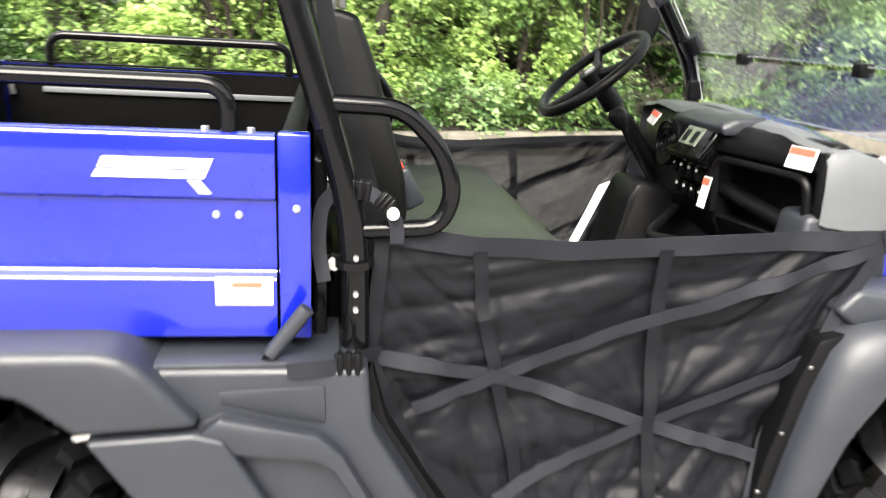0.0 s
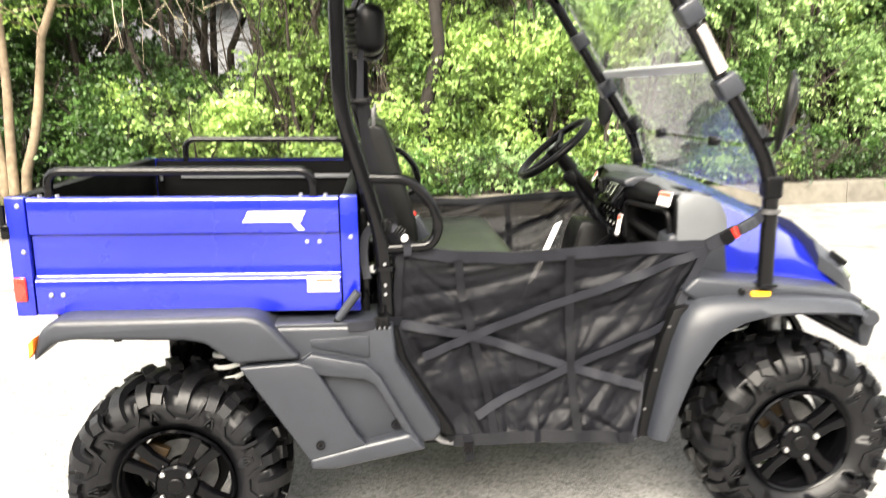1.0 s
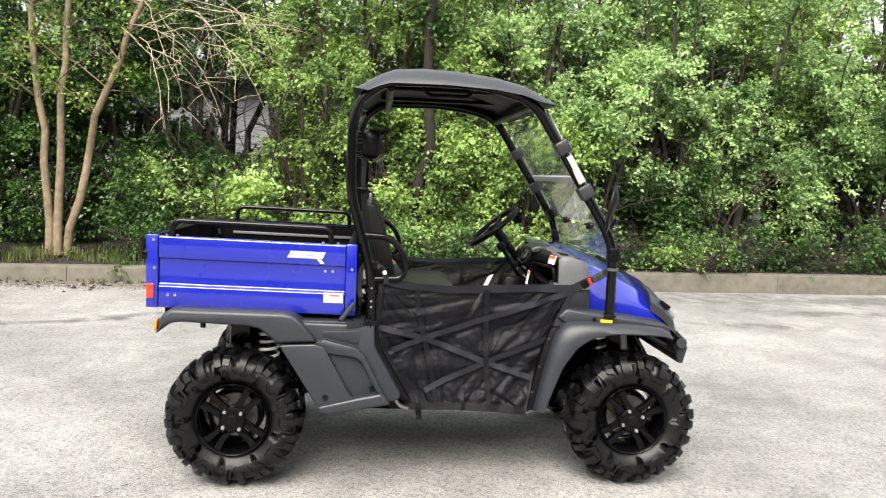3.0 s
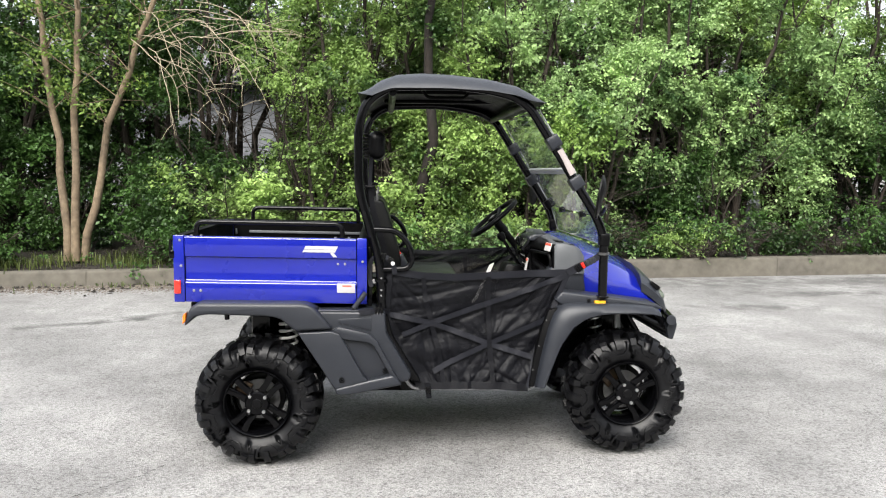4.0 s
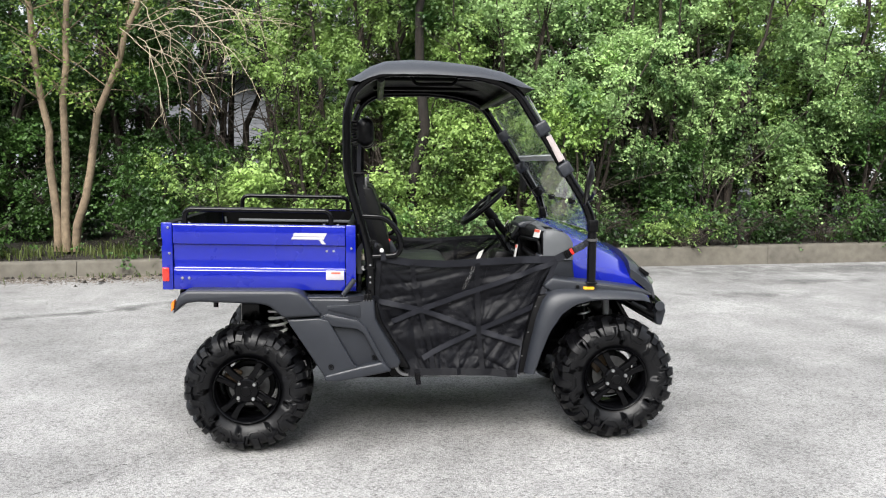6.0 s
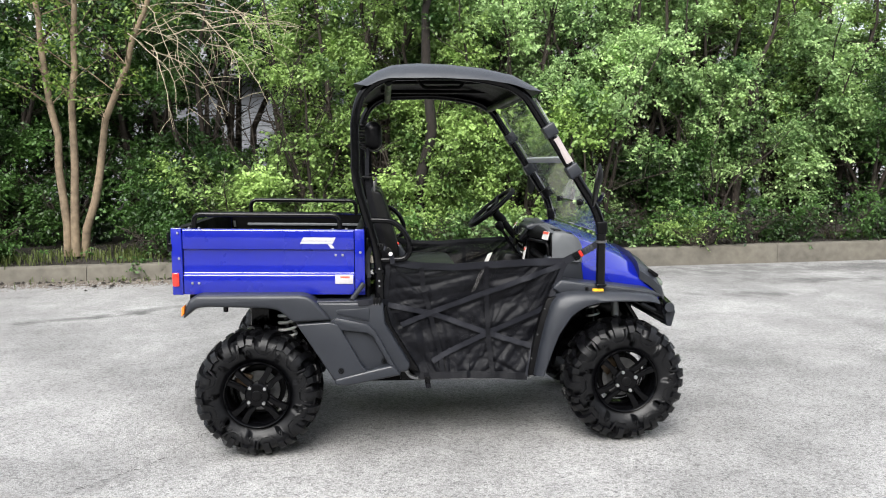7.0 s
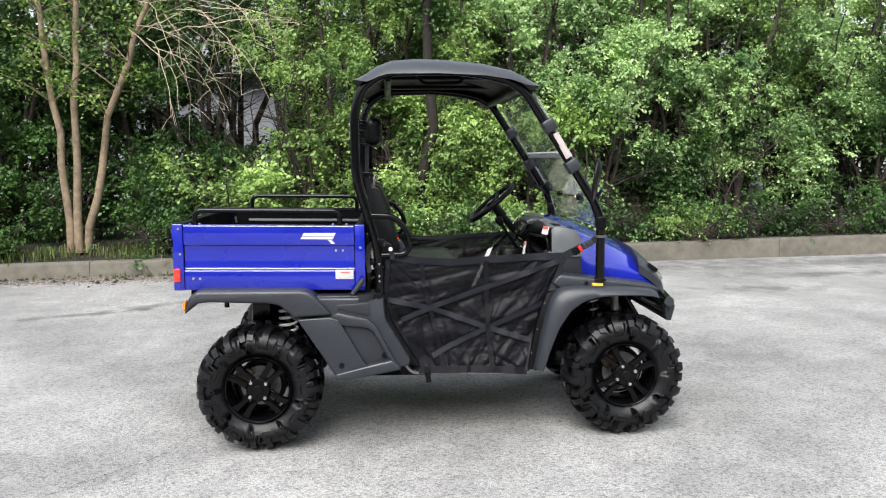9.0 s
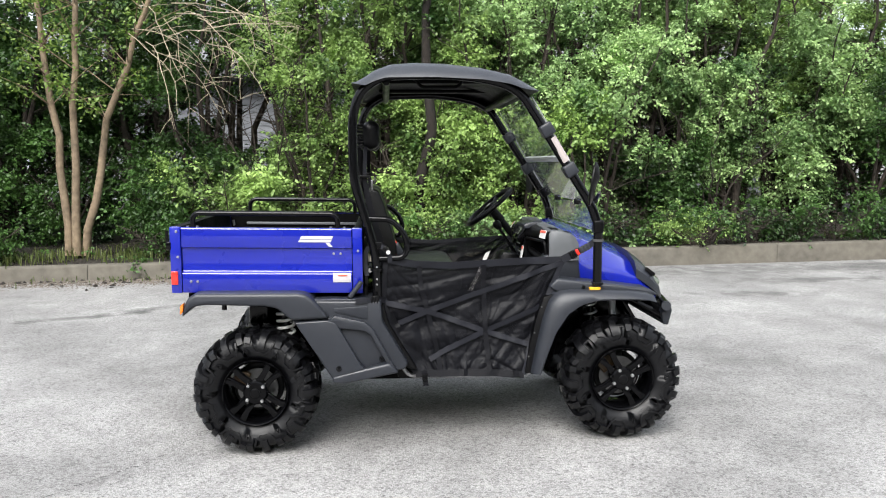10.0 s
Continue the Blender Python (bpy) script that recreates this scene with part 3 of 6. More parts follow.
THICKET = [
    # x, distance behind the kerb, height, spread, stems, leaves, leaf size, kind
    (-6.2, 1.6, 3.2, 1.0, 5, 16000, 0.065, 1), (-4.9, 2.4, 4.8, 1.1, 4, 20000, 0.065, 1), (-5.4, 0.9, 1.3, 0.7, 5, 4500, 0.06, 1),
    (-4.0, 2.2, 1.7, 0.8, 5, 5000, 0.06, 1), (-2.3, 1.2, 1.25, 0.75, 7, 8000, 0.06, 1), (-2.2, 2.6, 4.6, 0.9, 4, 18000, 0.06, 1),
    (-1.5, 1.0, 1.15, 0.7, 7, 10000, 0.06, 0), (-0.4, 1.5, 2.6, 0.8, 6, 16000, 0.06, 0), (0.5, 2.3, 5.0, 1.1, 4, 24000, 0.06, 0),
    (1.15, 1.1, 1.7, 0.7, 6, 10000, 0.058, 0), (1.9, 1.7, 3.6, 0.8, 5, 18000, 0.06, 0), (2.7, 1.2, 2.2, 0.8, 6, 13000, 0.058, 0),
    (3.1, 2.6, 5.2, 1.1, 4, 24000, 0.06, 2), (3.8, 1.3, 2.9, 0.9, 6, 17000, 0.06, 2), (4.7, 1.5, 1.7, 0.7, 6, 9000, 0.058, 1),
    (5.3, 1.9, 3.9, 1.1, 5, 22000, 0.06, 2), (6.2, 2.1, 2.4, 0.9, 6, 13000, 0.06, 1), (6.6, 2.5, 5.0, 1.2, 4, 24000, 0.062, 0),
    (7.4, 1.9, 3.2, 1.0, 6, 16000, 0.06, 2), (8.5, 1.6, 2.7, 1.0, 6, 15000, 0.06, 1), (8.6, 2.8, 5.4, 1.2, 4, 22000, 0.065, 0),
    (9.8, 1.8, 3.6, 1.1, 5, 16000, 0.065, 2), (11.2, 2.4, 4.8, 1.3, 4, 16000, 0.07, 0), (-7.6, 2.4, 4.4, 1.2, 4, 14000, 0.07, 1),
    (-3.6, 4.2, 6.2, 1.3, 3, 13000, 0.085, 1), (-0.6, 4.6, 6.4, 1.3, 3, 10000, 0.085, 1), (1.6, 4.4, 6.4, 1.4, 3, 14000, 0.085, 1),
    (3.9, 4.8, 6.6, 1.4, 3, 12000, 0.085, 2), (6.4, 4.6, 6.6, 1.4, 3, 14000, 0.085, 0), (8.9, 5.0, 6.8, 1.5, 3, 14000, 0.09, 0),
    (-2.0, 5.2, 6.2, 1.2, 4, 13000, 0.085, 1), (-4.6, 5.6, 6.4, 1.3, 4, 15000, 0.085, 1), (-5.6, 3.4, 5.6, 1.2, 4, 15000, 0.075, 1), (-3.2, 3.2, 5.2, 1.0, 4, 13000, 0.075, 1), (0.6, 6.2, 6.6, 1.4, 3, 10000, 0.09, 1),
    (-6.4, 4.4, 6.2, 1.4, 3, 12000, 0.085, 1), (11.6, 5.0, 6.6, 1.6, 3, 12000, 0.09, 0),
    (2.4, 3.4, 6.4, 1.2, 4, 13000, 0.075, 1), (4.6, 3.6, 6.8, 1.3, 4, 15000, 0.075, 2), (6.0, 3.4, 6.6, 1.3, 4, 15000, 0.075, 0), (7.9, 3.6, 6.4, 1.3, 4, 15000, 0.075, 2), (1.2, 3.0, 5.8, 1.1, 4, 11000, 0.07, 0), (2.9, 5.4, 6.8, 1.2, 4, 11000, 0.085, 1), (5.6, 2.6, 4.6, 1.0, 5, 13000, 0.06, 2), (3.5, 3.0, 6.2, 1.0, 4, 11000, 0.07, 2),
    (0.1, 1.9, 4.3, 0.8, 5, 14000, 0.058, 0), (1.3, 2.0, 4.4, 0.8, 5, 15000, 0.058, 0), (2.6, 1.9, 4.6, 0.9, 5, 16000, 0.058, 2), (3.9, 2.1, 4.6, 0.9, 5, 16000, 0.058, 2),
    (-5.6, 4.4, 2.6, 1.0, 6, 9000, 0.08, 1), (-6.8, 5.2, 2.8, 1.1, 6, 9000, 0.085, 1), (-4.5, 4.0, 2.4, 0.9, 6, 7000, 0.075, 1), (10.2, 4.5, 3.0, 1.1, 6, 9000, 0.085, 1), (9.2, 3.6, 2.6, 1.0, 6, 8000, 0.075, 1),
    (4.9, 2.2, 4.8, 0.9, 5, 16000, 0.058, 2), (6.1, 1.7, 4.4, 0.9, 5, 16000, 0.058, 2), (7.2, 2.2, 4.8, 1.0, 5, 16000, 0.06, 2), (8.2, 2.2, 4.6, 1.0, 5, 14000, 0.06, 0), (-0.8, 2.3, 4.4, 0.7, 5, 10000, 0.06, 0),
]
KINDS = ((LEAF_FRESH, "fresh green"), (LEAF_SHADED, "shade-darkened green"), (LEAF_GREY, "grey-green"))
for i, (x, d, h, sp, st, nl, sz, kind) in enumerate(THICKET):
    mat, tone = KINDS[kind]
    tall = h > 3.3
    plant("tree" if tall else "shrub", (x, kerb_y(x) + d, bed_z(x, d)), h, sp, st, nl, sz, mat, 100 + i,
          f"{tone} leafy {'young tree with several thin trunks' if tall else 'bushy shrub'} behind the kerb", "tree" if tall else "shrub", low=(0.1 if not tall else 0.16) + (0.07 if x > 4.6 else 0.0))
plant("shrub", (4.95, kerb_y(4.95) + 0.1, kerb_top(5) - 0.01), 0.34, 0.42, 7, 2600, 0.045, LEAF_FRESH, 301, "low green shrub spilling over the kerb", "shrub", low=0.0, reach=0.6)
for i in range(24):
    x = -6.0 + 0.74 * i + 0.3 * noise.noise((i * 3.7, 0, 8))
    d = 0.42 + 0.12 * noise.noise((i * 2.3, 4, 8))
    if abs(x + 3.42) > 0.5:
        # outer undergrowth takes the darker leaves, as shade in the low hollows
        plant("shrub", (x, kerb_y(x) + d, bed_z(x, d)), 0.45 + 0.2 * noise.noise((i * 1.9, 9, 8)), 0.4, 6, 2300 if x < 3.4 else 1300, 0.055, (LEAF_FRESH, LEAF_SHADED, LEAF_GREY)[i % 3 if -1.5 < x < 3.4 else 1], 320 + i, "low leafy undergrowth shrub leaning over the kerb", "shrub", low=0.0, reach=0.8)
plant("tree", (3.3, kerb_y(3.3) + 0.5, bed_z(3.3, 0.5)), 2.0, 0.12, 3, 1700, 0.075, LEAF_SPROUT, 302, "slim young tree with lime-green leaves behind the kerb", "tree", low=0.78, reach=0.75)

plant("tree", (1.17, kerb_y(1.17) + 0.85, bed_z(1.17, 0.85)), 7.0, 0.3, 1, 3600, 0.058, LEAF_FRESH, 303, "tree with one dark brown trunk among the shrubs", "tree", bark=BROWN_BARK, low=0.5)


def twig_bush(x, d, h, seed):
    """A leafless tangle of thin brown stems among the shrubs."""
    base = Vector((x, kerb_y(x) + d, bed_z(x, d)))
    root = tagged(new("dead_bush"), "tangle of bare brown stems among the green shrubs", "bush", "roadside thicket")
    root.location = base
    r = random.Random(seed)
    for k in range(7):
        bm = B()
        p = base + Vector((r.uniform(-0.25, 0.25), r.uniform(-0.15, 0.15), -0.02))
        dvec = Vector((r.uniform(-0.5, 0.5), r.uniform(-0.35, 0.2), 1.3))
        pts = [p.copy()]
        for i in range(9):
            dvec += Vector((r.uniform(-0.35, 0.35), r.uniform(-0.25, 0.25), r.uniform(-0.25, 0.12)))
            p = p + dvec.normalized() * h / 8
            pts.append(p.copy())
            for _ in range(2):
                e = p + Vector((r.uniform(-0.35, 0.35), r.uniform(-0.25, 0.2), r.uniform(-0.1, 0.35)))
                add_tube(bm, [p.copy(), p.lerp(e, 0.5) + Vector((0, 0, 0.03)), e], [0.005, 0.004, 0.002], 0, 5)
        add_tube(bm, pts, [0.015 - 0.0012 * i for i in range(10)], 0, 6)
        part("stem", bm, BROWN_TWIG, root, "", 60)


for i, (x, d, h) in enumerate(((1.5, 1.5, 2.2), (-0.9, 1.5, 2.4), (3.4, 1.3, 1.8), (5.6, 1.4, 2.0), (-1.3, 1.9, 3.2), (2.3, 1.6, 3.0))):
    twig_bush(x, d, h, 400 + i)


def stem_tree():
    """The tree with three pale trunks from one foot, thin green shoots and bare twigs."""
    base = Vector((-3.42, 6.85, 0.22))
    root = tagged(new("tree"), "tree with three bare pale brown trunks from one foot", "tree")
    root.location = base
    r = random.Random(11)
    stems = [((-0.09, 0.0, 0), (-0.15, 0, 1.7), (-0.38, 0.1, 3.1), (-0.66, 0.3, 5.4)), ((0.03, -0.05, 0), (0.07, 0, 1.6), (0.1, 0.1, 3.2), (0.14, 0.3, 5.6)), ((0.12, 0.02, 0), (0.48, 0.0, 1.7), (1.0, -0.1, 3.0), (1.7, -0.3, 4.8))]
    tips = []
    for k, st in enumerate(stems):
        pts = [base + curve_at(st, t / 14) + Vector((r.uniform(-1, 1), r.uniform(-1, 1), 0)) * 0.03 * (0 < t) for t in range(15)]
        bm = B()
        add_tube(bm, pts, [0.056 - 0.0026 * t for t in range(15)], 0, 12)
        for t in range(5, 15):
            for _ in range(3):
                q = pts[t]
                a = r.uniform(0, math.tau)
                e = q + Vector((math.cos(a), math.sin(a), r.uniform(0.1, 0.9))) * r.uniform(0.3, 0.9)
                m = q.lerp(e, 0.5) + Vector((0, 0, 0.05))
                add_tube(bm, [q, m, e], [0.009, 0.006, 0.003], 0, 6)
                tips += [m, q.lerp(e, 0.75), e]
        part("trunk", bm, BARK, root, "", 60)
    rr = np.random.default_rng(12)
    c = np.array([t[:] for t in tips])
    places = c[rr.integers(0, len(c), 5400)] + rr.normal(0, 0.075, (5400, 3))
    leaf_mesh("crown", places, 0.055, LEAF_LIME, root, 13)
    bm = B()
    start = base + Vector((1.0, -0.1, 2.85))
    for k in range(15):
        q = start + Vector((r.uniform(-0.1, 0.8), r.uniform(-0.4, 0.2), r.uniform(-0.3, 0.6)))
        pts = [q.copy()]
        d = Vector((r.uniform(0.3, 1), r.uniform(-0.5, 0.3), r.uniform(-0.25, 0.35)))
        for _ in range(9):
            d += Vector((r.uniform(-0.25, 0.25), r.uniform(-0.2, 0.2), r.uniform(-0.3, 0.08)))
            q = q + d.normalized() * 0.15
            pts.append(q.copy())
            if r.random() < 0.75:
                e = q + Vector((r.uniform(-0.2, 0.4), r.uniform(-0.2, 0.2), r.uniform(-0.35, 0.2)))
                add_tube(bm, [q.copy(), q.lerp(e, 0.5) + Vector((0, 0, 0.02)), e], [0.0036, 0.0026, 0.0014], 0, 5)
        add_tube(bm, pts, [0.0066 - 0.0005 * i for i in range(10)], 0, 6)
    part("branch", bm, TWIG, root, "bare pale dry twigs", 60)


stem_tree()


def grass_tuft(name, spots, blades, length, seed, label):
    """Bent blades in tufts along the foot of the kerb and the trees."""
    r = np.random.default_rng(seed)
    n = blades * len(spots)
    base = np.repeat(np.array(spots), blades, 0) + r.normal(0, 1, (n, 3)) * np.array((0.2, 0.14, 0))
    az, k = r.uniform(0, 2 * np.pi, n), length * r.uniform(0.4, 1.2, n)
    bend = r.uniform(0.2, 1.1, n)
    d = np.stack([np.cos(az), np.sin(az), np.zeros(n)], 1)
    s = np.stack([-np.sin(az), np.cos(az), np.zeros(n)], 1) * 0.006
    mid = base + d * (k * 0.25 * bend)[:, None] + np.array((0, 0, 1)) * (k * 0.6)[:, None]
    tip = base + d * (k * 0.8 * bend)[:, None] + np.array((0, 0, 1)) * (k * (1 - 0.45 * bend))[:, None]
    v = np.stack([base - s, base + s, mid + s * 0.8, mid - s * 0.8, tip], 1)
    me = bpy.data.meshes.new(name)
    me.from_pydata(v.reshape(-1, 3).tolist(), [], [f for i in range(n) for f in ((5 * i, 5 * i + 1, 5 * i + 2, 5 * i + 3), (5 * i + 3, 5 * i + 2, 5 * i + 4))])
    me.materials.append(GRASS)
    tagged(new(name, me), label, "grass", "", "stuff")


rng = random.Random(21)
spots = []
for _ in range(44):
    x = rng.uniform(-6.5, -1.6)
    d = rng.uniform(0.25, 0.95)
    spots.append((x, kerb_y(x) + d, bed_z(x, d)))
for _ in range(8):
    x = rng.uniform(-1.6, 10)
    d = rng.uniform(0.3, 0.7)
    spots.append((x, kerb_y(x) + d, bed_z(x, d)))
grass_tuft("grass", spots, 34, 0.2, 22, "long yellow-green grass tufts behind the kerb")
spots = [(x, kerb_y(x) - rng.uniform(0.01, 0.12), 0.0) for x in (-3.35, -3.3, -2.75, -2.6, -2.45, -2.4, -2.2)]
grass_tuft("weeds", spots, 16, 0.09, 23, "small weeds at the foot of the kerb")


def scatter(name, count, area, size, mat, seed, label):
    """Loose bits of grit and litter lying on the ground."""
    r = random.Random(seed)
    verts, faces = [], []
    for _ in range(count):
        x, y, z = area(r)
        k = size * r.uniform(0.5, 1.4)
        p = [(x + r.uniform(0.5, 1) * k * a, y + r.uniform(0.5, 1) * k * b, z + r.uniform(0.3, 0.8) * k * c) for a, b, c in ((1, 0, 0.2), (0, 1, 0.2), (-1, 0, 0.2), (0, -1, 0.2), (0, 0, 1))]
        o = len(verts)
        verts += p
        faces += [(o, o + 1, o + 4), (o + 1, o + 2, o + 4), (o + 2, o + 3, o + 4), (o + 3, o, o + 4)]
    me = bpy.data.meshes.new(name)
    me.from_pydata(verts, [], faces)
    me.materials.append(mat)
    tagged(new(name, me), label, "gravel", "", "stuff")


def grit_area(r):
    x = r.uniform(-6, 0.5)
    return x, kerb_y(x) - abs(r.gauss(0, 0.26)) - 0.02, -0.002


GRIT = material("grit", (0.13, 0.11, 0.09), 0.9, 0, 0.5, 9)
scatter("gravel", 9000, grit_area, 0.015, GRIT, 31, "loose grit along the foot of the kerb")
scatter("debris", 260, grit_area, 0.04, SOIL, 33, "dark clods and dead leaves along the foot of the kerb")


def litter_area(r):
    x = r.uniform(-6, 11)
    d = r.uniform(0.15, 2.0)
    return x, kerb_y(x) + d, bed_z(x, d)


scatter("leaf_litter", 5000, litter_area, 0.03, SOIL, 32, "brown leaf litter under the shrubs")


def make_house():
    """A grey sided house with a low roof, seen in glimpses through the thicket."""
    root = tagged(new("house"), "grey house with lap siding and a shingle roof behind the trees", "house")
    root.location = (1.5, 17.5, 0.5)
    bm = B()
    add_box(bm, (-8, 17.0, 0.3), (11, 17.4, 3.6))
    part("wall", bm, SIDING, root)
    for k in range(18):
        bm = B()
        z = 0.4 + 0.18 * k
        add_prism(bm, [(-8, z), (11, z), (11, z + 0.185), (-8, z + 0.185)], 16.975, 17.0)
        for v in bm.verts:
            if v.co.z < z + 0.05 and v.co.y < 16.99:
                v.co.y -= 0.02
        part("siding_board", bm, SIDING, root)
    bm = B()
    add_box(bm, (-8.5, 16.2, 3.55), (11.5, 16.35, 3.75), 0.01)
    slope = add_box(B(), (-8.5, 0, 0), (11.5, 6.5, 0.12))
    bmesh.ops.transform(slope, matrix=Matrix.Translation((0, 16.2, 3.7)) @ Matrix.Rotation(radians(24), 4, "X"), verts=slope.verts)
    absorb(bm, slope)
    part("roof", bm, SHINGLE, root)


make_house()


def make_sky_screen():
    """A plain dark tree-height screen, added out of view; closes the lot behind and beside the camera and blocks low
    sky light.
    """
    bm = B()
    rows = []
    for i in range(121):
        a = radians(-100 + 200 * i / 120)
        x, y = 1 + 30 * math.sin(a), 1 - 27 * math.cos(a)
        h = 9.5 + 2.2 * noise.noise((i * 0.21, 0, 2)) + 1.2 * noise.noise((i * 0.8, 5, 2))
        rows.append([])
        for j in range(15):
            t = j / 14
            k = 1 + 0.05 * noise.noise((i * 0.5, j * 0.6, 9)) + 0.1 * t * t
            rows[-1].append(bm.verts.new((1 + (x - 1) * k, 1 + (y - 1) * k, -0.1 + h * t)))
    for a, b in zip(rows, rows[1:]):
        for j in range(14):
            bm.faces.new((a[j], b[j], b[j + 1], a[j + 1]))
    ob = part("backdrop", bm, SKY_SCREEN, None, "added dark green screen round the lot, out of view, that cuts low sky light", 180)
    tagged(ob, "", "backdrop", "", "structure")


make_sky_screen()


# ---- the utility vehicle ----
utv = tagged(new("utility_vehicle"), "blue and dark grey utility vehicle with cargo bed and side nets", "utility vehicle")
utv.location = (0.9, YC, 0)


def P(y, *xz):
    return [(x, y, z) for x, z in xz]


# chassis
bm = B()
add_box(bm, (-0.1, 0.33, 0.36), (1.85, 0.42, 0.44), 0.01)
add_box(bm, (-0.1, 0.77, 0.36), (1.85, 0.86, 0.44), 0.01)
for x in (-0.1, 0.3, 0.75, 1.4, 1.85):
    add_box(bm, (x - 0.03, 0.34, 0.35), (x + 0.03, 0.85, 0.43), 0.008)
add_box(bm, (-0.02, 0.34, 0.44), (0.6, 0.85, 0.74), 0.03)
add_box(bm, (1.55, 0.35, 0.4), (1.98, 0.84, 0.74), 0.03)
add_box(bm, (-0.33, 0.1, 0.742), (0.55, 1.09, 0.775), 0.008)
part("chassis", bm, BLACK_PAINT, utv)
bm = B()
add_box(bm, (0.7, 0.07, 0.325), (1.42, 1.12, 0.4), 0.012)
add_prism(bm, [(1.36, 0.39), (1.42, 0.39), (1.6, 0.75), (1.56, 0.77)], 0.1, 1.09, 0.006)
part("floor_pan", bm, BLACK_PLASTIC, utv)
bm = add_prism(B(), [(0.32, 0.36), (0.44, 0.275), (1.36, 0.268), (1.5, 0.36)], 0.24, 0.95, 0.012)
part("skid_plate", bm, BED_BLACK, utv, "black skid plate under the floor")
bm = B()
add_box(bm, (0.56, 0.1, 0.4), (1.0, 1.09, 0.74), 0.02)
part("seat_box", bm, BLACK_PLASTIC, utv)


# wheels
def tyre_surface(width):
    h = width / 2
    prof = [(0.0, 0.281), (0.3 * width, 0.278), (0.41 * width, 0.268), (0.475 * width, 0.25), (h, 0.228), (0.49 * width, 0.205), (0.45 * width, 0.184), (0.4 * width, 0.168), (0.36 * width, 0.157)]

    def at(theta, s, lift):
        y, r = curve_at([(a, b, 0) for a, b in prof], 0)[:2]
        d = abs(s)
        nrm = (0, 1)
        for (a0, b0), (a1, b1) in zip(prof, prof[1:]):
            step = math.hypot(a1 - a0, b1 - b0)
            if d <= step or (a1, b1) == prof[-1]:
                t = min(1, d / step)
                y, r = a0 + (a1 - a0) * t, b0 + (b1 - b0) * t
                nrm = (-(b1 - b0) / step, (a1 - a0) / step)
                break
            d -= step
        y, r = y + nrm[0] * lift, r + nrm[1] * lift
        return Vector((r * math.cos(theta), math.copysign(y, s), r * math.sin(theta)))
    return prof, at


def add_lug(bm, at, path, width, height):
    """A raised tread block along a line of (arc length round, arc length across)."""
    fine = []
    for (a0, s0), (a1, s1) in zip(path, path[1:]):
        k = max(1, round(math.hypot(a1 - a0, s1 - s0) / 0.018))
        fine += [(a0 + (a1 - a0) * i / k, s0 + (s1 - s0) * i / k) for i in range(k)]
    fine.append(path[-1])
    rings = []
    for i, (a, s) in enumerate(fine):
        da = fine[min(i + 1, len(fine) - 1)][0] - fine[max(i - 1, 0)][0]
        ds = fine[min(i + 1, len(fine) - 1)][1] - fine[max(i - 1, 0)][1]
        q = math.hypot(da, ds) or 1
        na, ns = -ds / q, da / q
        ring = []
        for off, lift in ((-0.5, -0.004), (-0.42, height * (0.93 if 0 < i < len(fine) - 1 else 0.8)), (0.42, height * (0.93 if 0 < i < len(fine) - 1 else 0.8)), (0.5, -0.004)):
            th = (a + na * width * off) / 0.29
            ring.append(bm.verts.new(at(th, s + ns * width * off, lift)))
        rings.append(ring)
    for r0, r1 in zip(rings, rings[1:]):
        for k in range(4):
            bm.faces.new((r0[k], r0[(k + 1) % 4], r1[(k + 1) % 4], r1[k]))
    bm.faces.new(rings[0][::-1]), bm.faces.new(rings[-1])


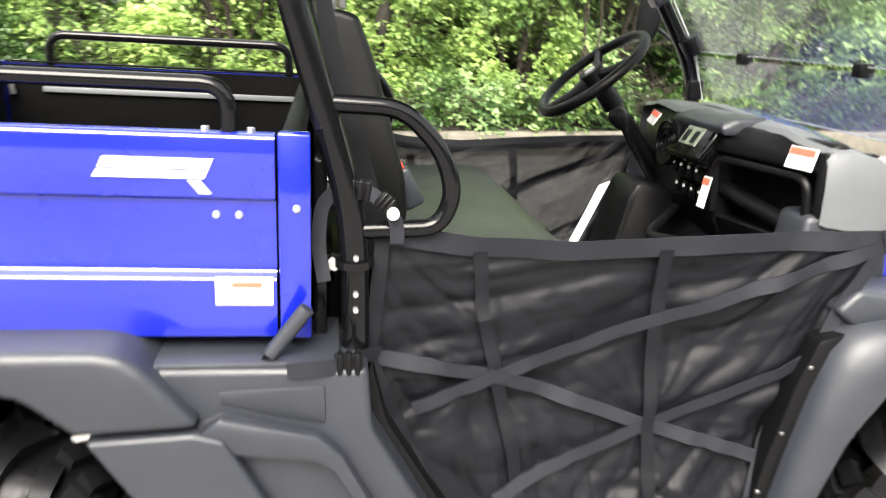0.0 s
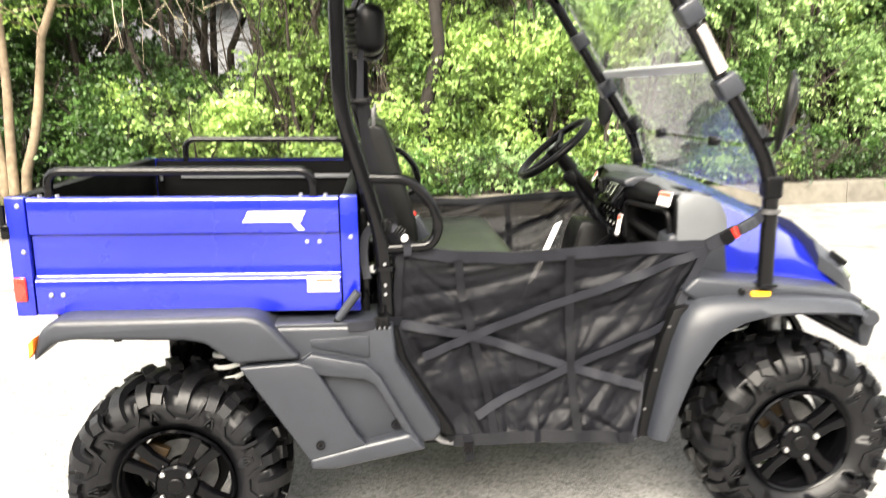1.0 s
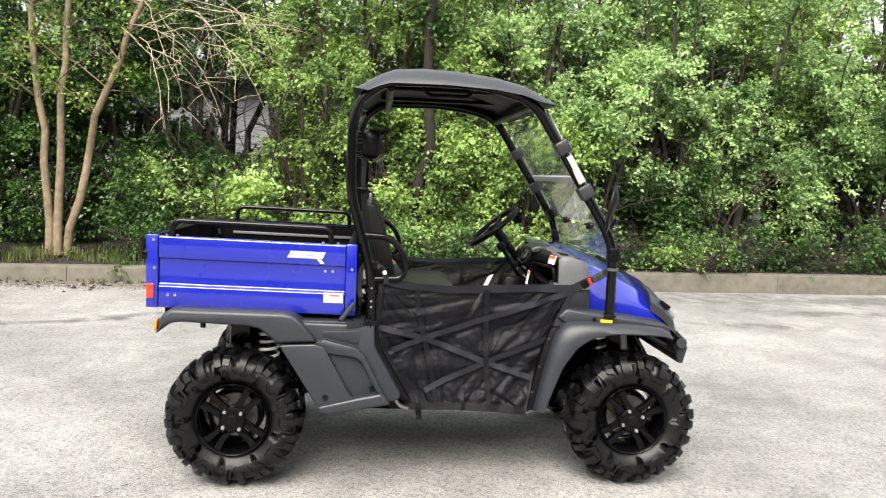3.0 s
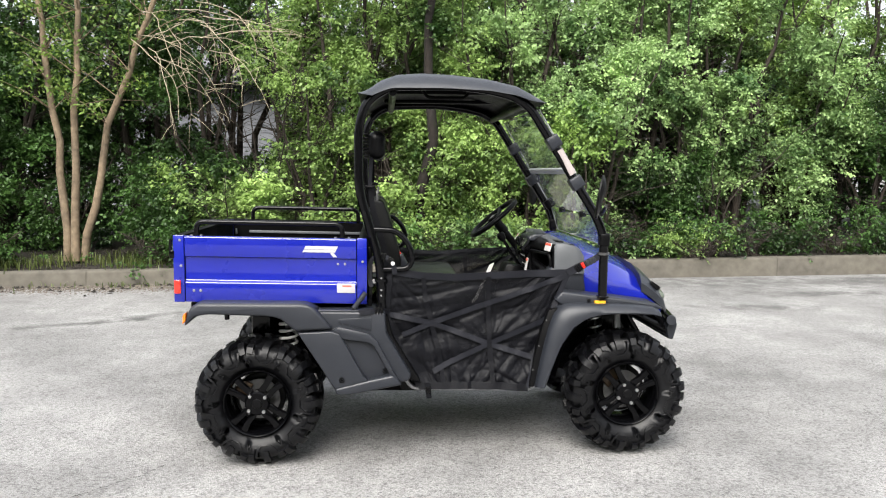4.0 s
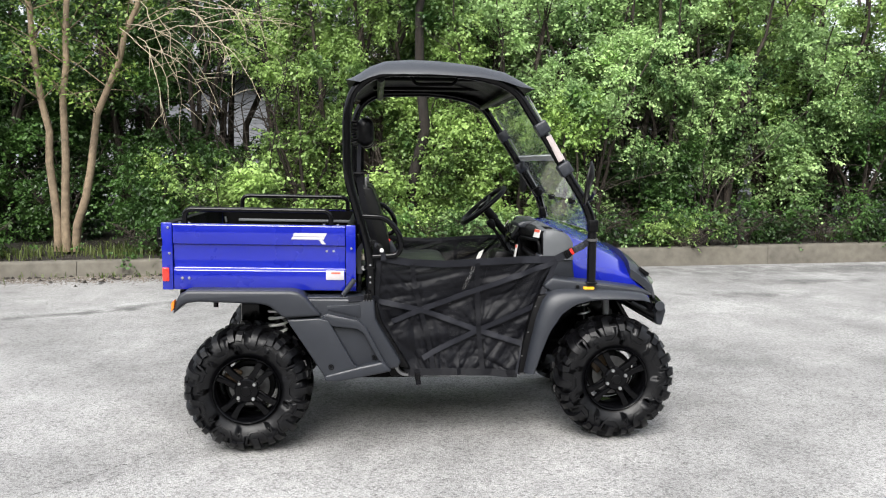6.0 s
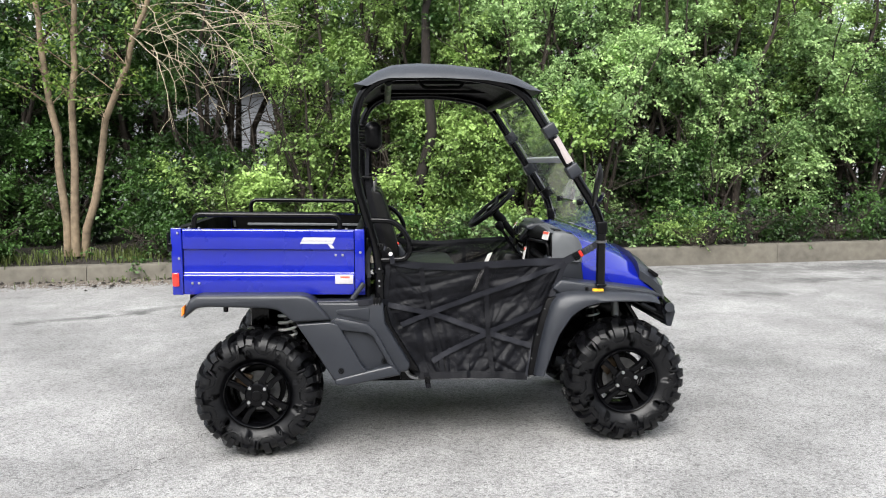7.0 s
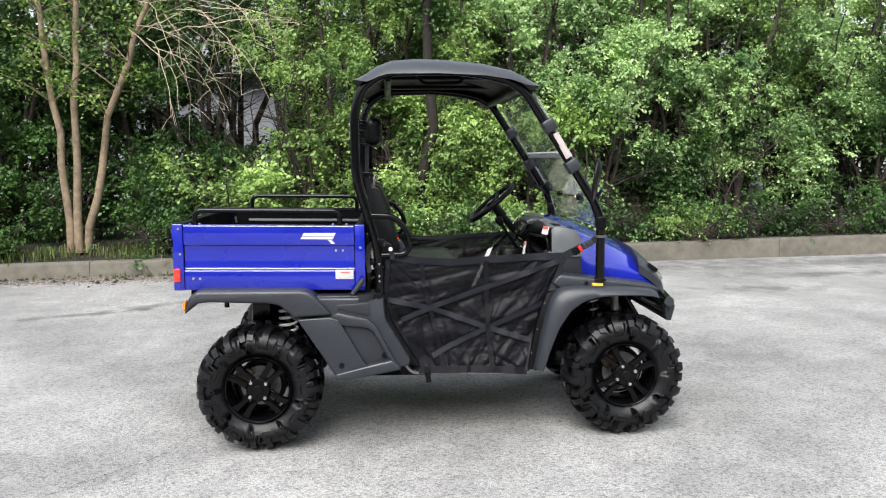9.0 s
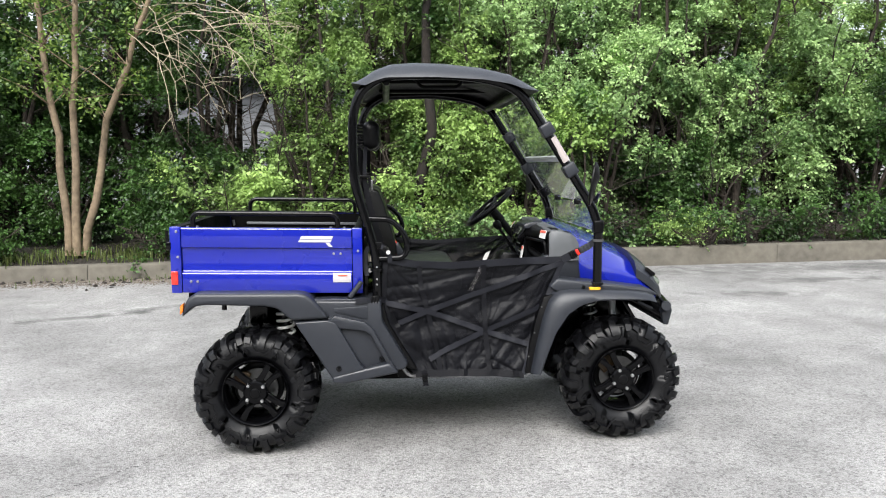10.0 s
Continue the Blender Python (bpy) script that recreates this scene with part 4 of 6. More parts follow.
def make_tyre(width):
    """Carcass with nine repeats of angled tread blocks and sidewall ridges on each side."""
    prof, at = tyre_surface(width)
    bm = B()
    full = [(r, -y) for y, r in reversed(prof)] + [(r, y) for y, r in prof[1:]]
    add_revolve(bm, full, 0, 0, 60)
    bm.verts.ensure_lookup_table()
    body = len(bm.verts)
    tree = KDTree(body)
    for i in range(body):
        tree.insert(bm.verts[i].co, i)
    tree.balance()
    h, count = width / 2, 9
    pitch = math.tau * 0.29 / count
    t = pitch / 3
    starts = []

    def lug(path, w, height):
        starts.append(len(bm.verts))
        add_lug(bm, at, path, w, height)

    for side in (-1, 1):
        for k in range(count):
            a = k * pitch + (pitch / 2 if side > 0 else 0)
            # the long free block, then the two that run into the ridges
            lug([(a - 0.045, side * h * 0.05), (a - 0.012, side * h * 0.5), (a, side * h * 0.86), (a + 0.002, side * (h + 0.026))], 0.038, 0.022)
            lug([(a - 0.022 + t, side * h * 0.3), (a + 0.002 + t, side * h * 0.62)], 0.036, 0.021)
            lug([(a + 0.006 + t, side * h * 0.78), (a + 0.014 + t, side * (h + 0.008))], 0.038, 0.021)
            lug([(a - 0.05 + 2 * t, side * h * 0.06), (a - 0.02 + 2 * t, side * h * 0.42)], 0.036, 0.022)
            lug([(a - 0.01 + 2 * t, side * h * 0.6), (a - 0.012 + 2 * t, side * h * 0.86), (a - 0.016 + 2 * t, side * (h + 0.01))], 0.036, 0.021)
            lug([(a - t + 0.01, side * (h - 0.004)), (a - t + 0.018, side * (h + 0.03)), (a - 0.026, side * (h + 0.055)), (a + 0.026, side * (h + 0.055)), (a + t - 0.012, side * (h + 0.03)), (a + t - 0.002, side * (h - 0.004))], 0.013, 0.008)
            m = a + pitch / 2
            lug([(m - 0.016, side * (h + 0.052)), (m - 0.004, side * (h + 0.028)), (m + 0.004, side * (h + 0.028)), (m + 0.016, side * (h + 0.052))], 0.008, 0.006)
            lug([(m, side * (h + 0.044)), (m, side * (h + 0.054))], 0.01, 0.005)
    # root each block in the carcass
    bm.verts.ensure_lookup_table()
    for i in starts:
        v = bm.verts[i]
        w = bm.verts[tree.find(v.co)[1]]
        x = next(e.other_vert(w) for e in w.link_edges if e.other_vert(w).index < body)
        bm.faces.new((v, w, x))
    return bm


def make_rim(width):
    """Gloss black alloy wheel: barrel, lip and four split spokes."""
    bm = B()
    f = -width / 2
    add_revolve(bm, [(0.16, f + 0.03), (0.163, f + 0.02), (0.158, f + 0.014), (0.151, f + 0.02), (0.147, f + 0.035), (0.143, f + 0.05), (0.14, f + 0.12), (0.14, f + width - 0.05), (0.165, f + width - 0.03)], 0, 0, 56)
    bmesh.ops.recalc_face_normals(bm, faces=bm.faces)
    return bm


def make_spokes(width):
    out, f = [], -width / 2
    for k in range(4):
        a = radians(90 * k + 38)
        for d in (-1, 1):
            bm, tmp = B(), B()
            add_prism(tmp, [(0.045, d * 0.003), (0.08, d * 0.006), (0.148, d * 0.016), (0.148, d * 0.05), (0.1, d * 0.036), (0.05, d * 0.036)], f + 0.022, f + 0.05, 0.004, 2)
            for v in tmp.verts:
                q = math.hypot(v.co.x, v.co.z)
                v.co.y += 0.012 * (1 - q / 0.15)
            absorb(bm, tmp, Matrix.Rotation(a, 4, "Y"))
            bmesh.ops.recalc_face_normals(bm, faces=bm.faces)
            out.append(bm)
    return out


def make_wheel(x, y_face, width, turn, far, grow_by):
    """One wheel with its parts, its outer face at y_face on the near side."""
    m = Matrix.Translation((x, y_face + width / 2, 0.303 * grow_by)) @ Matrix.Rotation(turn, 4, "Y")

    def put(bm):
        bmesh.ops.transform(bm, matrix=m, verts=bm.verts)
        return mirror(bm) if far else bm

    wheel = part("wheel", put(make_rim(width)), GLOSS_BLACK, utv, "gloss black alloy wheel with split spokes")
    for spoke in make_spokes(width):
        part("spoke", put(spoke), GLOSS_BLACK, wheel)
    part("hub", put(add_disc(B(), 0, 0, -width / 2 + 0.016, -width / 2 + 0.07, 0.058, 28, 0.008)), GLOSS_BLACK, wheel)
    tyre = make_tyre(width)
    bmesh.ops.scale(tyre, vec=(grow_by, 1, grow_by), verts=tyre.verts)
    part("tyre", put(tyre), RUBBER, wheel, "chunky black all-terrain tyre", 28)
    f = -width / 2
    for k in range(4):
        a = radians(90 * k + 40)
        bm = add_disc(B(), 0.05 * math.cos(a), 0.05 * math.sin(a), f + 0.006, f + 0.03, 0.0095, 6, 0.002)
        part("lug_nut", put(bm), STEEL, wheel, "bright steel nut")
    part("hub_cap", put(add_disc(B(), 0, 0, f + 0.008, f + 0.03, 0.024, 20, 0.005)), BLACK_PLASTIC, wheel)
    bm = B()
    add_revolve(bm, [(0.05, f + 0.11), (0.098, f + 0.11), (0.098, f + 0.118), (0.05, f + 0.118), (0.05, f + 0.11)], 0, 0, 40)
    part("brake_disc", put(bm), DARK_STEEL, wheel, "scuffed steel brake disc")
    # black disc added behind the brake to keep the rim's inside in shade
    part("dark_backing", put(add_disc(B(), 0, 0, f + 0.14, f + 0.2, 0.122, 32, 0.004)), BLACK_PLASTIC, wheel)
    bm = add_prism(B(), [(0.06, -0.05), (0.12, -0.045), (0.13, 0.0), (0.12, 0.045), (0.06, 0.05)], f + 0.09, f + 0.14, 0.008)
    bmesh.ops.rotate(bm, matrix=Matrix.Rotation(radians(-150), 3, "Y"), verts=bm.verts)
    part("brake_caliper", put(bm), ORANGE_PAINT, wheel)


for far in (0, 1):
    make_wheel(0.012, -0.1, 0.29, 0.0, far, 1.02)
    make_wheel(1.84, -0.025, 0.235, 0.3, far, 1.03)


# suspension
def coil(x, y, z0, z1, r, turns, wire, lean=(0, 0)):
    bm = B()
    n = int(turns * 14)
    add_tube(bm, [(x + r * math.cos(i / 14 * math.tau) + lean[0] * i / n, y + r * math.sin(i / 14 * math.tau) + lean[1] * i / n, z0 + (z1 - z0) * i / n) for i in range(n + 1)], wire, 0, 8)
    return bm


def damper(x, y, z0, z1, lean=(0, 0)):
    bm = B()
    add_tube(bm, [(x, y, z0), (x + lean[0], y + lean[1], z1)], 0.019, 0, 12)
    add_tube(bm, [(x, y, z0 - 0.12), (x, y, z0)], 0.03, 0, 12)
    return bm


both("spring", lambda: coil(0.145, 0.1, 0.5, 0.75, 0.042, 7, 0.0075), SPRING, utv, "pale steel coil spring")
both("damper", lambda: damper(0.145, 0.1, 0.5, 0.76), BLACK_PAINT, utv)
both("spring", lambda: coil(1.72, 0.18, 0.5, 0.76, 0.034, 6, 0.006, (0, 0.06)), STEEL, utv, "pale steel coil spring")
both("damper", lambda: damper(1.72, 0.18, 0.5, 0.76, (0, 0.06)), BLACK_PAINT, utv)


def arm(x):
    bm = B()
    for dx in (-0.13, 0.13):
        add_tube(bm, [(x + dx, 0.36, 0.42), (x, 0.12, 0.32)], 0.016, 0, 10)
        add_tube(bm, [(x + dx * 0.7, 0.38, 0.55), (x, 0.14, 0.42)], 0.013, 0, 10)
    add_tube(bm, [(x, 0.07, 0.315), (x, 0.5, 0.36)], 0.018, 0, 10)
    add_box(bm, (x - 0.03, 0.1, 0.27), (x + 0.03, 0.15, 0.45), 0.01)
    return bm


both("suspension_arm", lambda: arm(0.0), BLACK_PAINT, utv)
both("suspension_arm", lambda: arm(1.845), BLACK_PAINT, utv)
bm = B()
add_box(bm, (-0.05, 0.18, 0.56), (0.045, 0.3, 0.745), 0.012)
part("bracket", bm, BLACK_PAINT, utv)
part("peg", add_tube(B(), [(-0.14, 0.02, 0.7), (-0.14, 0.02, 0.76)], 0.012, 0, 10), BLACK_PAINT, utv)
bm = add_tube(B(), [(1.83, 0.17, 0.58), (1.83, 0.2, 0.75)], 0.02, 0, 12)
part("damper_body", bm, DULL_STEEL, utv)


# cargo bed, which sits a degree nose-down
def settle(bm):
    for v in bm.verts:
        v.co.z -= 0.018 * (v.co.x - 0.08)
    return bm


def bed_side():
    bm = B()
    prof = [(-0.04, 0.79), (-0.04, 0.883), (-0.026, 0.893), (-0.026, 1.003), (-0.04, 1.008), (-0.04, 1.098), (-0.034, 1.103), (-0.008, 1.103), (-0.008, 0.79)]
    xs = [-0.318, 0.484]
    rings = [[bm.verts.new((x, y, z)) for y, z in prof] for x in xs]
    for k in range(len(prof)):
        j = (k + 1) % len(prof)
        bm.faces.new((rings[0][k], rings[1][k], rings[1][j], rings[0][j]))
    bm.faces.new(rings[0]), bm.faces.new(rings[1][::-1])
    bmesh.ops.recalc_face_normals(bm, faces=bm.faces)
    bevel(bm, [e for e in bm.edges if abs(e.verts[0].co.x - e.verts[1].co.x) > 0.1 and e.verts[0].co.y < -0.02], 0.0035, 2)
    return bm


sides = both("bed_side", lambda: settle(bed_side()), BLUE, utv, "blue painted ribbed side panel", 30)
for s, side in enumerate(sides):
    for x0, x1 in ((-0.372, -0.322), (0.488, 0.536)):
        bm = add_box(B(), (x0, -0.042, 0.788), (x1, -0.004, 1.106), 0.004)
        part("corner_post", mirror(settle(bm)) if s else settle(bm), BLUE, side)
    x0, x1, z1 = (-0.2, 0.455, 1.183) if s else (-0.268, 0.418, 1.17)
    bm = add_tube(B(), rounded([(x0, -0.015, 1.09), (x0, -0.015, z1), (x1, -0.015, z1), (x1, -0.015, 1.09)], 0.045), 0.0125, 0, 12)
    part("rail", mirror(settle(bm)) if s else settle(bm), BLACK_PAINT, side, "black tube rail")
    for x, z in ((-0.279, 0.845), (-0.248, 0.845), (0.397, 0.98), (0.43, 0.98), (-0.336, 0.962), (0.515, 0.995), (-0.34, 1.083)):
        y = -0.024 if 0.9 < z < 0.99 and -0.3 < x < 0.48 else -0.041
        bm = add_disc(B(), x, z, y - 0.006, y + 0.004, 0.0065, 12, 0.002)
        part("bolt", mirror(settle(bm)) if s else settle(bm), DULL_STEEL, side, "zinc bolt head")
    for x in (-0.29, -0.245, 0.385, 0.45):
        bm = add_tube(B(), [(x, -0.02, 1.1), (x, -0.02, 1.11)], 0.006, 0, 6)
        part("bolt", mirror(settle(bm)) if s else settle(bm), DULL_STEEL, side, "zinc bolt head")
    bm = add_box(B(), (-0.369, -0.052, 0.83), (-0.338, -0.04, 0.894), 0.004)
    part("tail_lamp", mirror(settle(bm)) if s else settle(bm), RED_LENS, side, "red tail lamp")
    bm = add_box(B(), (-0.389, -0.046, 0.995), (-0.366, 0.0, 1.035), 0.006)
    add_tube(bm, [(-0.386, -0.03, 1.01), (-0.386, -0.03, 1.085)], 0.008, 0, 8)
    part("latch", mirror(settle(bm)) if s else settle(bm), BLACK_PAINT, side)

near = sides[0]
bm = add_box(B(), (0.393, -0.0445, 0.843), (0.479, -0.0405, 0.888), 0.001)
part("sticker", settle(bm), DULL_LABEL, near, "white warning label")
bm = add_box(B(), (0.418, -0.0465, 0.873), (0.462, -0.0442, 0.88), 0)
part("print", settle(bm), RED_PRINT, near)
# silver maker's mark as plain slanted blocks
for blocks in (((0.245, 1.066), (0.398, 1.066), (0.391, 1.05), (0.238, 1.05)), ((0.2365, 1.048), (0.39, 1.048), (0.384, 1.036), (0.2295, 1.036)), ((0.36, 1.034), (0.378, 1.034), (0.394, 1.014), (0.376, 1.014))):
    part("decal", settle(add_prism(B(), blocks, -0.043, -0.0405)), SILVER_VINYL, near, "silver slanted decal block")

tub = part("bed_floor", settle(add_box(B(), (-0.32, -0.006, 0.79), (0.49, 2 * YC + 0.006, 0.808))), BED_BLACK, utv, "black inside of the cargo bed")
for lo, hi, r in (((0.49, 0.0, 0.79), (0.53, 2 * YC, 1.1), 0.006), ((-0.318, -0.006, 0.81), (0.487, -0.001, 1.098), 0), ((-0.318, 2 * YC + 0.001, 0.81), (0.487, 2 * YC + 0.006, 1.098), 0), ((-0.318, 2 * YC + 0.001, 1.1045), (0.487, 2 * YC + 0.038, 1.109), 0)):
    part("bed_liner", settle(add_box(B(), lo, hi, r)), BED_BLACK, tub)
for y in (0.15, 0.4, 0.65, 0.9):
    part("floor_rib", settle(add_box(B(), (-0.3, y, 0.806), (0.48, y + 0.1, 0.818), 0.004)), BED_BLACK, tub)
bm = add_box(B(), (-0.22, 2 * YC - 0.012, 1.026), (0.47, 2 * YC - 0.001, 1.042), 0.003)
part("bed_strip", settle(bm), SILVER_PLASTIC, utv, "pale folded edge inside the bed")
bm = B()
add_box(bm, (-0.36, 0.0, 0.79), (-0.33, 2 * YC, 1.1), 0.006)
for z in (0.86, 1.0):
    add_box(bm, (-0.368, 0.04, z), (-0.358, 2 * YC - 0.04, z + 0.06), 0.004)
tailgate = part("tailgate", settle(bm), BLUE, utv, "blue tailgate, black on its inner face")
part("tailgate_cap", settle(add_box(B(), (-0.363, 0.0, 1.1005), (-0.3215, 2 * YC, 1.107), 0.002)), BED_BLACK, tailgate)
part("tailgate_liner", settle(add_box(B(), (-0.3275, 0.005, 0.81), (-0.3215, 2 * YC - 0.005, 1.102))), BED_BLACK, tailgate)
for x, z in ((-0.3, 1.06), (0.46, 0.95)):
    bm = add_tube(B(), [(x, 2 * YC - 0.02, z), (x + 0.005, 2 * YC - 0.02, z - 0.035)], 0.007, 0, 8)
    part("hinge_pin", bm, STEEL, utv)
bm = add_tube(B(), [(0.474, -0.075, 0.768), (0.53, -0.075, 0.842)], 0.0125, 0, 12)
grip = part("bed_release_grip", bm, GREY_PLASTIC, utv, "grey rubber grip of the bed release lever")
part("lever", add_tube(B(), [(0.455, -0.075, 0.745), (0.478, -0.075, 0.775)], 0.006, 0, 8), BLACK_PAINT, grip)
bm = B()
add_box(bm, (0.538, 0.02, 0.76), (0.56, 0.09, 1.05), 0.004)
add_box(bm, (0.538, 0.1, 0.76), (0.55, 2 * YC - 0.1, 1.16), 0.004)
part("bulkhead", bm, BLACK_PAINT, utv)
part("bolt", add_tube(B(), [(0.57, 0.01, 0.885), (0.57, 0.04, 0.885)], 0.012, 0, 6), STEEL, utv, "bright bolt")


# plastic bodywork
def rear_fender():
    return add_prism(B(), [(-0.312, 0.69), (-0.284, 0.78), (-0.245, 0.806), (0.235, 0.8), (0.272, 0.792), (0.3, 0.77), (0.376, 0.676), (0.2, 0.668), (0.13, 0.728), (0.08, 0.738), (-0.2, 0.75), (-0.256, 0.742)], -0.135, 0.16, 0.02, 4)


fenders = both("rear_fender", rear_fender, GREY_PLASTIC, utv, "dark grey moulded rear fender")


def side_cover():
    bm = B()
    add_prism(bm, [(0.2, 0.668), (0.363, 0.671), (0.4, 0.69), (0.545, 0.655), (0.583, 0.62), (0.655, 0.475), (0.66, 0.405), (0.45, 0.362), (0.39, 0.362)], -0.096, -0.05, 0.008, 2)
    return bm


def cover_frame():
    """The raised band round the recessed panel of the side cover, and its facet."""
    bm = B()
    add_prism(bm, [(0.212, 0.66), (0.365, 0.668), (0.408, 0.655), (0.52, 0.45), (0.545, 0.425), (0.4, 0.385), (0.385, 0.39)], -0.132, -0.1, 0.012, 3)
    add_prism(bm, [(0.372, 0.665), (0.402, 0.688), (0.545, 0.655), (0.583, 0.62), (0.668, 0.458), (0.7, 0.41), (0.66, 0.45), (0.645, 0.455), (0.572, 0.592), (0.545, 0.612), (0.42, 0.628), (0.405, 0.652)], -0.128, -0.1, 0.009, 2)
    add_prism(bm, [(0.388, 0.362), (0.385, 0.392), (0.545, 0.43), (0.66, 0.455), (0.705, 0.405), (0.45, 0.358)], -0.136, -0.06, 0.012, 3)
    return bm


covers = both("side_cover", side_cover, GREY_PLASTIC, utv, "dark grey moulded side cover")
for s, cover in enumerate(covers):
    bm = cover_frame()
    part("cover_rim", mirror(bm) if s else bm, GREY_PLASTIC, cover)
    for x, z, y in ((0.418, 0.433, -0.134), (0.622, 0.468, -0.098)):
        bm = B()
        add_revolve(bm, [(0.013, y), (0.013, y - 0.004), (0.009, y - 0.004), (0.009, y - 0.001)], x, z, 16)
        add_disc(bm, x, z, y - 0.002, y, 0.006, 6)
        part("cover_bolt", mirror(bm) if s else bm, BLACK_PLASTIC, cover)


def quarter_panel():
    bm = add_prism(B(), [(0.3, 0.756), (0.555, 0.752), (0.622, 0.75), (0.63, 0.645), (0.75, 0.44), (0.735, 0.412), (0.64, 0.4), (0.4, 0.5), (0.36, 0.66)], -0.095, 0.1, 0.012, 3)
    return bm


panels = both("quarter_panel", quarter_panel, GREY_PLASTIC, utv, "dark grey panel behind the seats")
for s, pn in enumerate(panels):
    bm = add_prism(B(), [(0.398, 0.72), (0.556, 0.726), (0.557, 0.664), (0.54, 0.665), (0.402, 0.7)], -0.1, -0.09, 0.003)
    part("vent_plate", mirror(bm) if s else bm, GREY_PLASTIC, pn)
    bm = add_box(B(), (0.3, -0.09, 0.75), (0.58, 0.1, 0.762), 0.004)
    part("ledge", mirror(bm) if s else bm, GREY_PLASTIC, pn)


def inner_sill():
    return add_prism(B(), [(0.63, 0.74), (0.66, 0.62), (0.78, 0.42), (0.8, 0.385), (0.74, 0.4), (0.6, 0.6)], -0.02, 0.08, 0.012, 2)


both("door_sill", inner_sill, BLACK_PLASTIC, utv)


def front_fender():
    """The flare round the front wheel and the deck above it."""
    bm = B()
    outer = [(1.362, 0.36), (1.388, 0.5), (1.422, 0.65), (1.452, 0.738), (1.49, 0.772), (1.56, 0.782), (1.7, 0.778), (1.85, 0.77), (1.97, 0.757), (2.0, 0.735), (1.998, 0.71)]
    inner = [(1.41, 0.36), (1.442, 0.46), (1.484, 0.57), (1.545, 0.66), (1.61, 0.705), (1.69, 0.725), (1.78, 0.728), (1.88, 0.726), (1.94, 0.722), (1.98, 0.715)]
    n = 26
    rings = []
    for i in range(n + 1):
        t = i / n
        o, q = curve_at([(x, 0, z) for x, z in outer], t), curve_at([(x, 0, z) for x, z in inner], t)
        rings.append([bm.verts.new((p.x, y, p.z)) for p, y in ((o, 0.2), (o, 0.03), (o.lerp(q, 0.1), -0.02), (o.lerp(q, 0.3), -0.045), (o.lerp(q, 0.85), -0.06), (q, -0.056), (q, -0.04), (o.lerp(q, 0.6), 0.0), (o.lerp(q, 0.5), 0.2))])
    for a, b in zip(rings, rings[1:]):
        for k in range(9):
            j = (k + 1) % 9
            bm.faces.new((a[k], a[j], b[j], b[k]))
    bm.faces.new(rings[0]), bm.faces.new(rings[-1][::-1])
    bmesh.ops.recalc_face_normals(bm, faces=bm.faces)
    return bm


def fender_deck():
    return add_prism(B(), [(1.46, 0.79), (1.5, 0.832), (1.62, 0.815), (1.8, 0.795), (1.98, 0.768), (2.02, 0.74), (1.98, 0.735), (1.5, 0.76)], 0.005, 0.3, 0.012, 3)


flares = both("front_fender", front_fender, GREY_PLASTIC, utv, "dark grey flared front fender", 50)
for s, flare in enumerate(flares):
    bm = add_prism(B(), [(1.338, 0.352), (1.362, 0.5), (1.398, 0.65), (1.432, 0.74), (1.49, 0.755), (1.47, 0.65), (1.43, 0.5), (1.395, 0.352)], -0.004, 0.08, 0.006)
    part("inner_guard", mirror(bm) if s else bm, BLACK_PLASTIC, flare, "black guard strip beside the net")
    for x, z in ((1.385, 0.56), (1.356, 0.44), (1.42, 0.69)):
        bm = add_disc(B(), x, z, -0.008, 0.0, 0.0045, 10, 0.0015)
        part("guard_bolt", mirror(bm) if s else bm, DARK_STEEL, flare)
    bm = fender_deck()
    part("fender_deck", mirror(bm) if s else bm, GREY_PLASTIC, flare)
    bm = add_box(B(), (1.66, -0.012, 0.765), (1.715, 0.01, 0.787), 0.003)
    part("side_marker", mirror(bm) if s else bm, YELLOW_LENS, flare, "amber side marker lamp")
    bm = add_disc(B(), 1.632, 0.787, -0.008, 0.02, 0.009, 14, 0.002)
    part("fender_bolt", mirror(bm) if s else bm, BLACK_PLASTIC, flare)
for s, fender in enumerate(fenders):
    bm = add_prism(B(), [(-0.312, 0.748), (-0.298, 0.762), (-0.3, 0.722), (-0.314, 0.706)], -0.138, -0.09, 0.004)
    part("reflector", mirror(bm) if s else bm, ORANGE_LENS, fender, "orange reflector")

def inner_liner():
    bm = B()
    pts = [(1.47, 0.4), (1.52, 0.58), (1.6, 0.69), (1.72, 0.735)]
    rings = [[bm.verts.new((x, y, z)) for y in (0.0, 0.32)] for x, z in pts]
    for a, b in zip(rings, rings[1:]):
        bm.faces.new((a[0], a[1], b[1], b[0]))
    bmesh.ops.solidify(bm, geom=bm.faces[:], thickness=0.006)
    return bm


both("wheel_liner", inner_liner, BLACK_PLASTIC, utv)


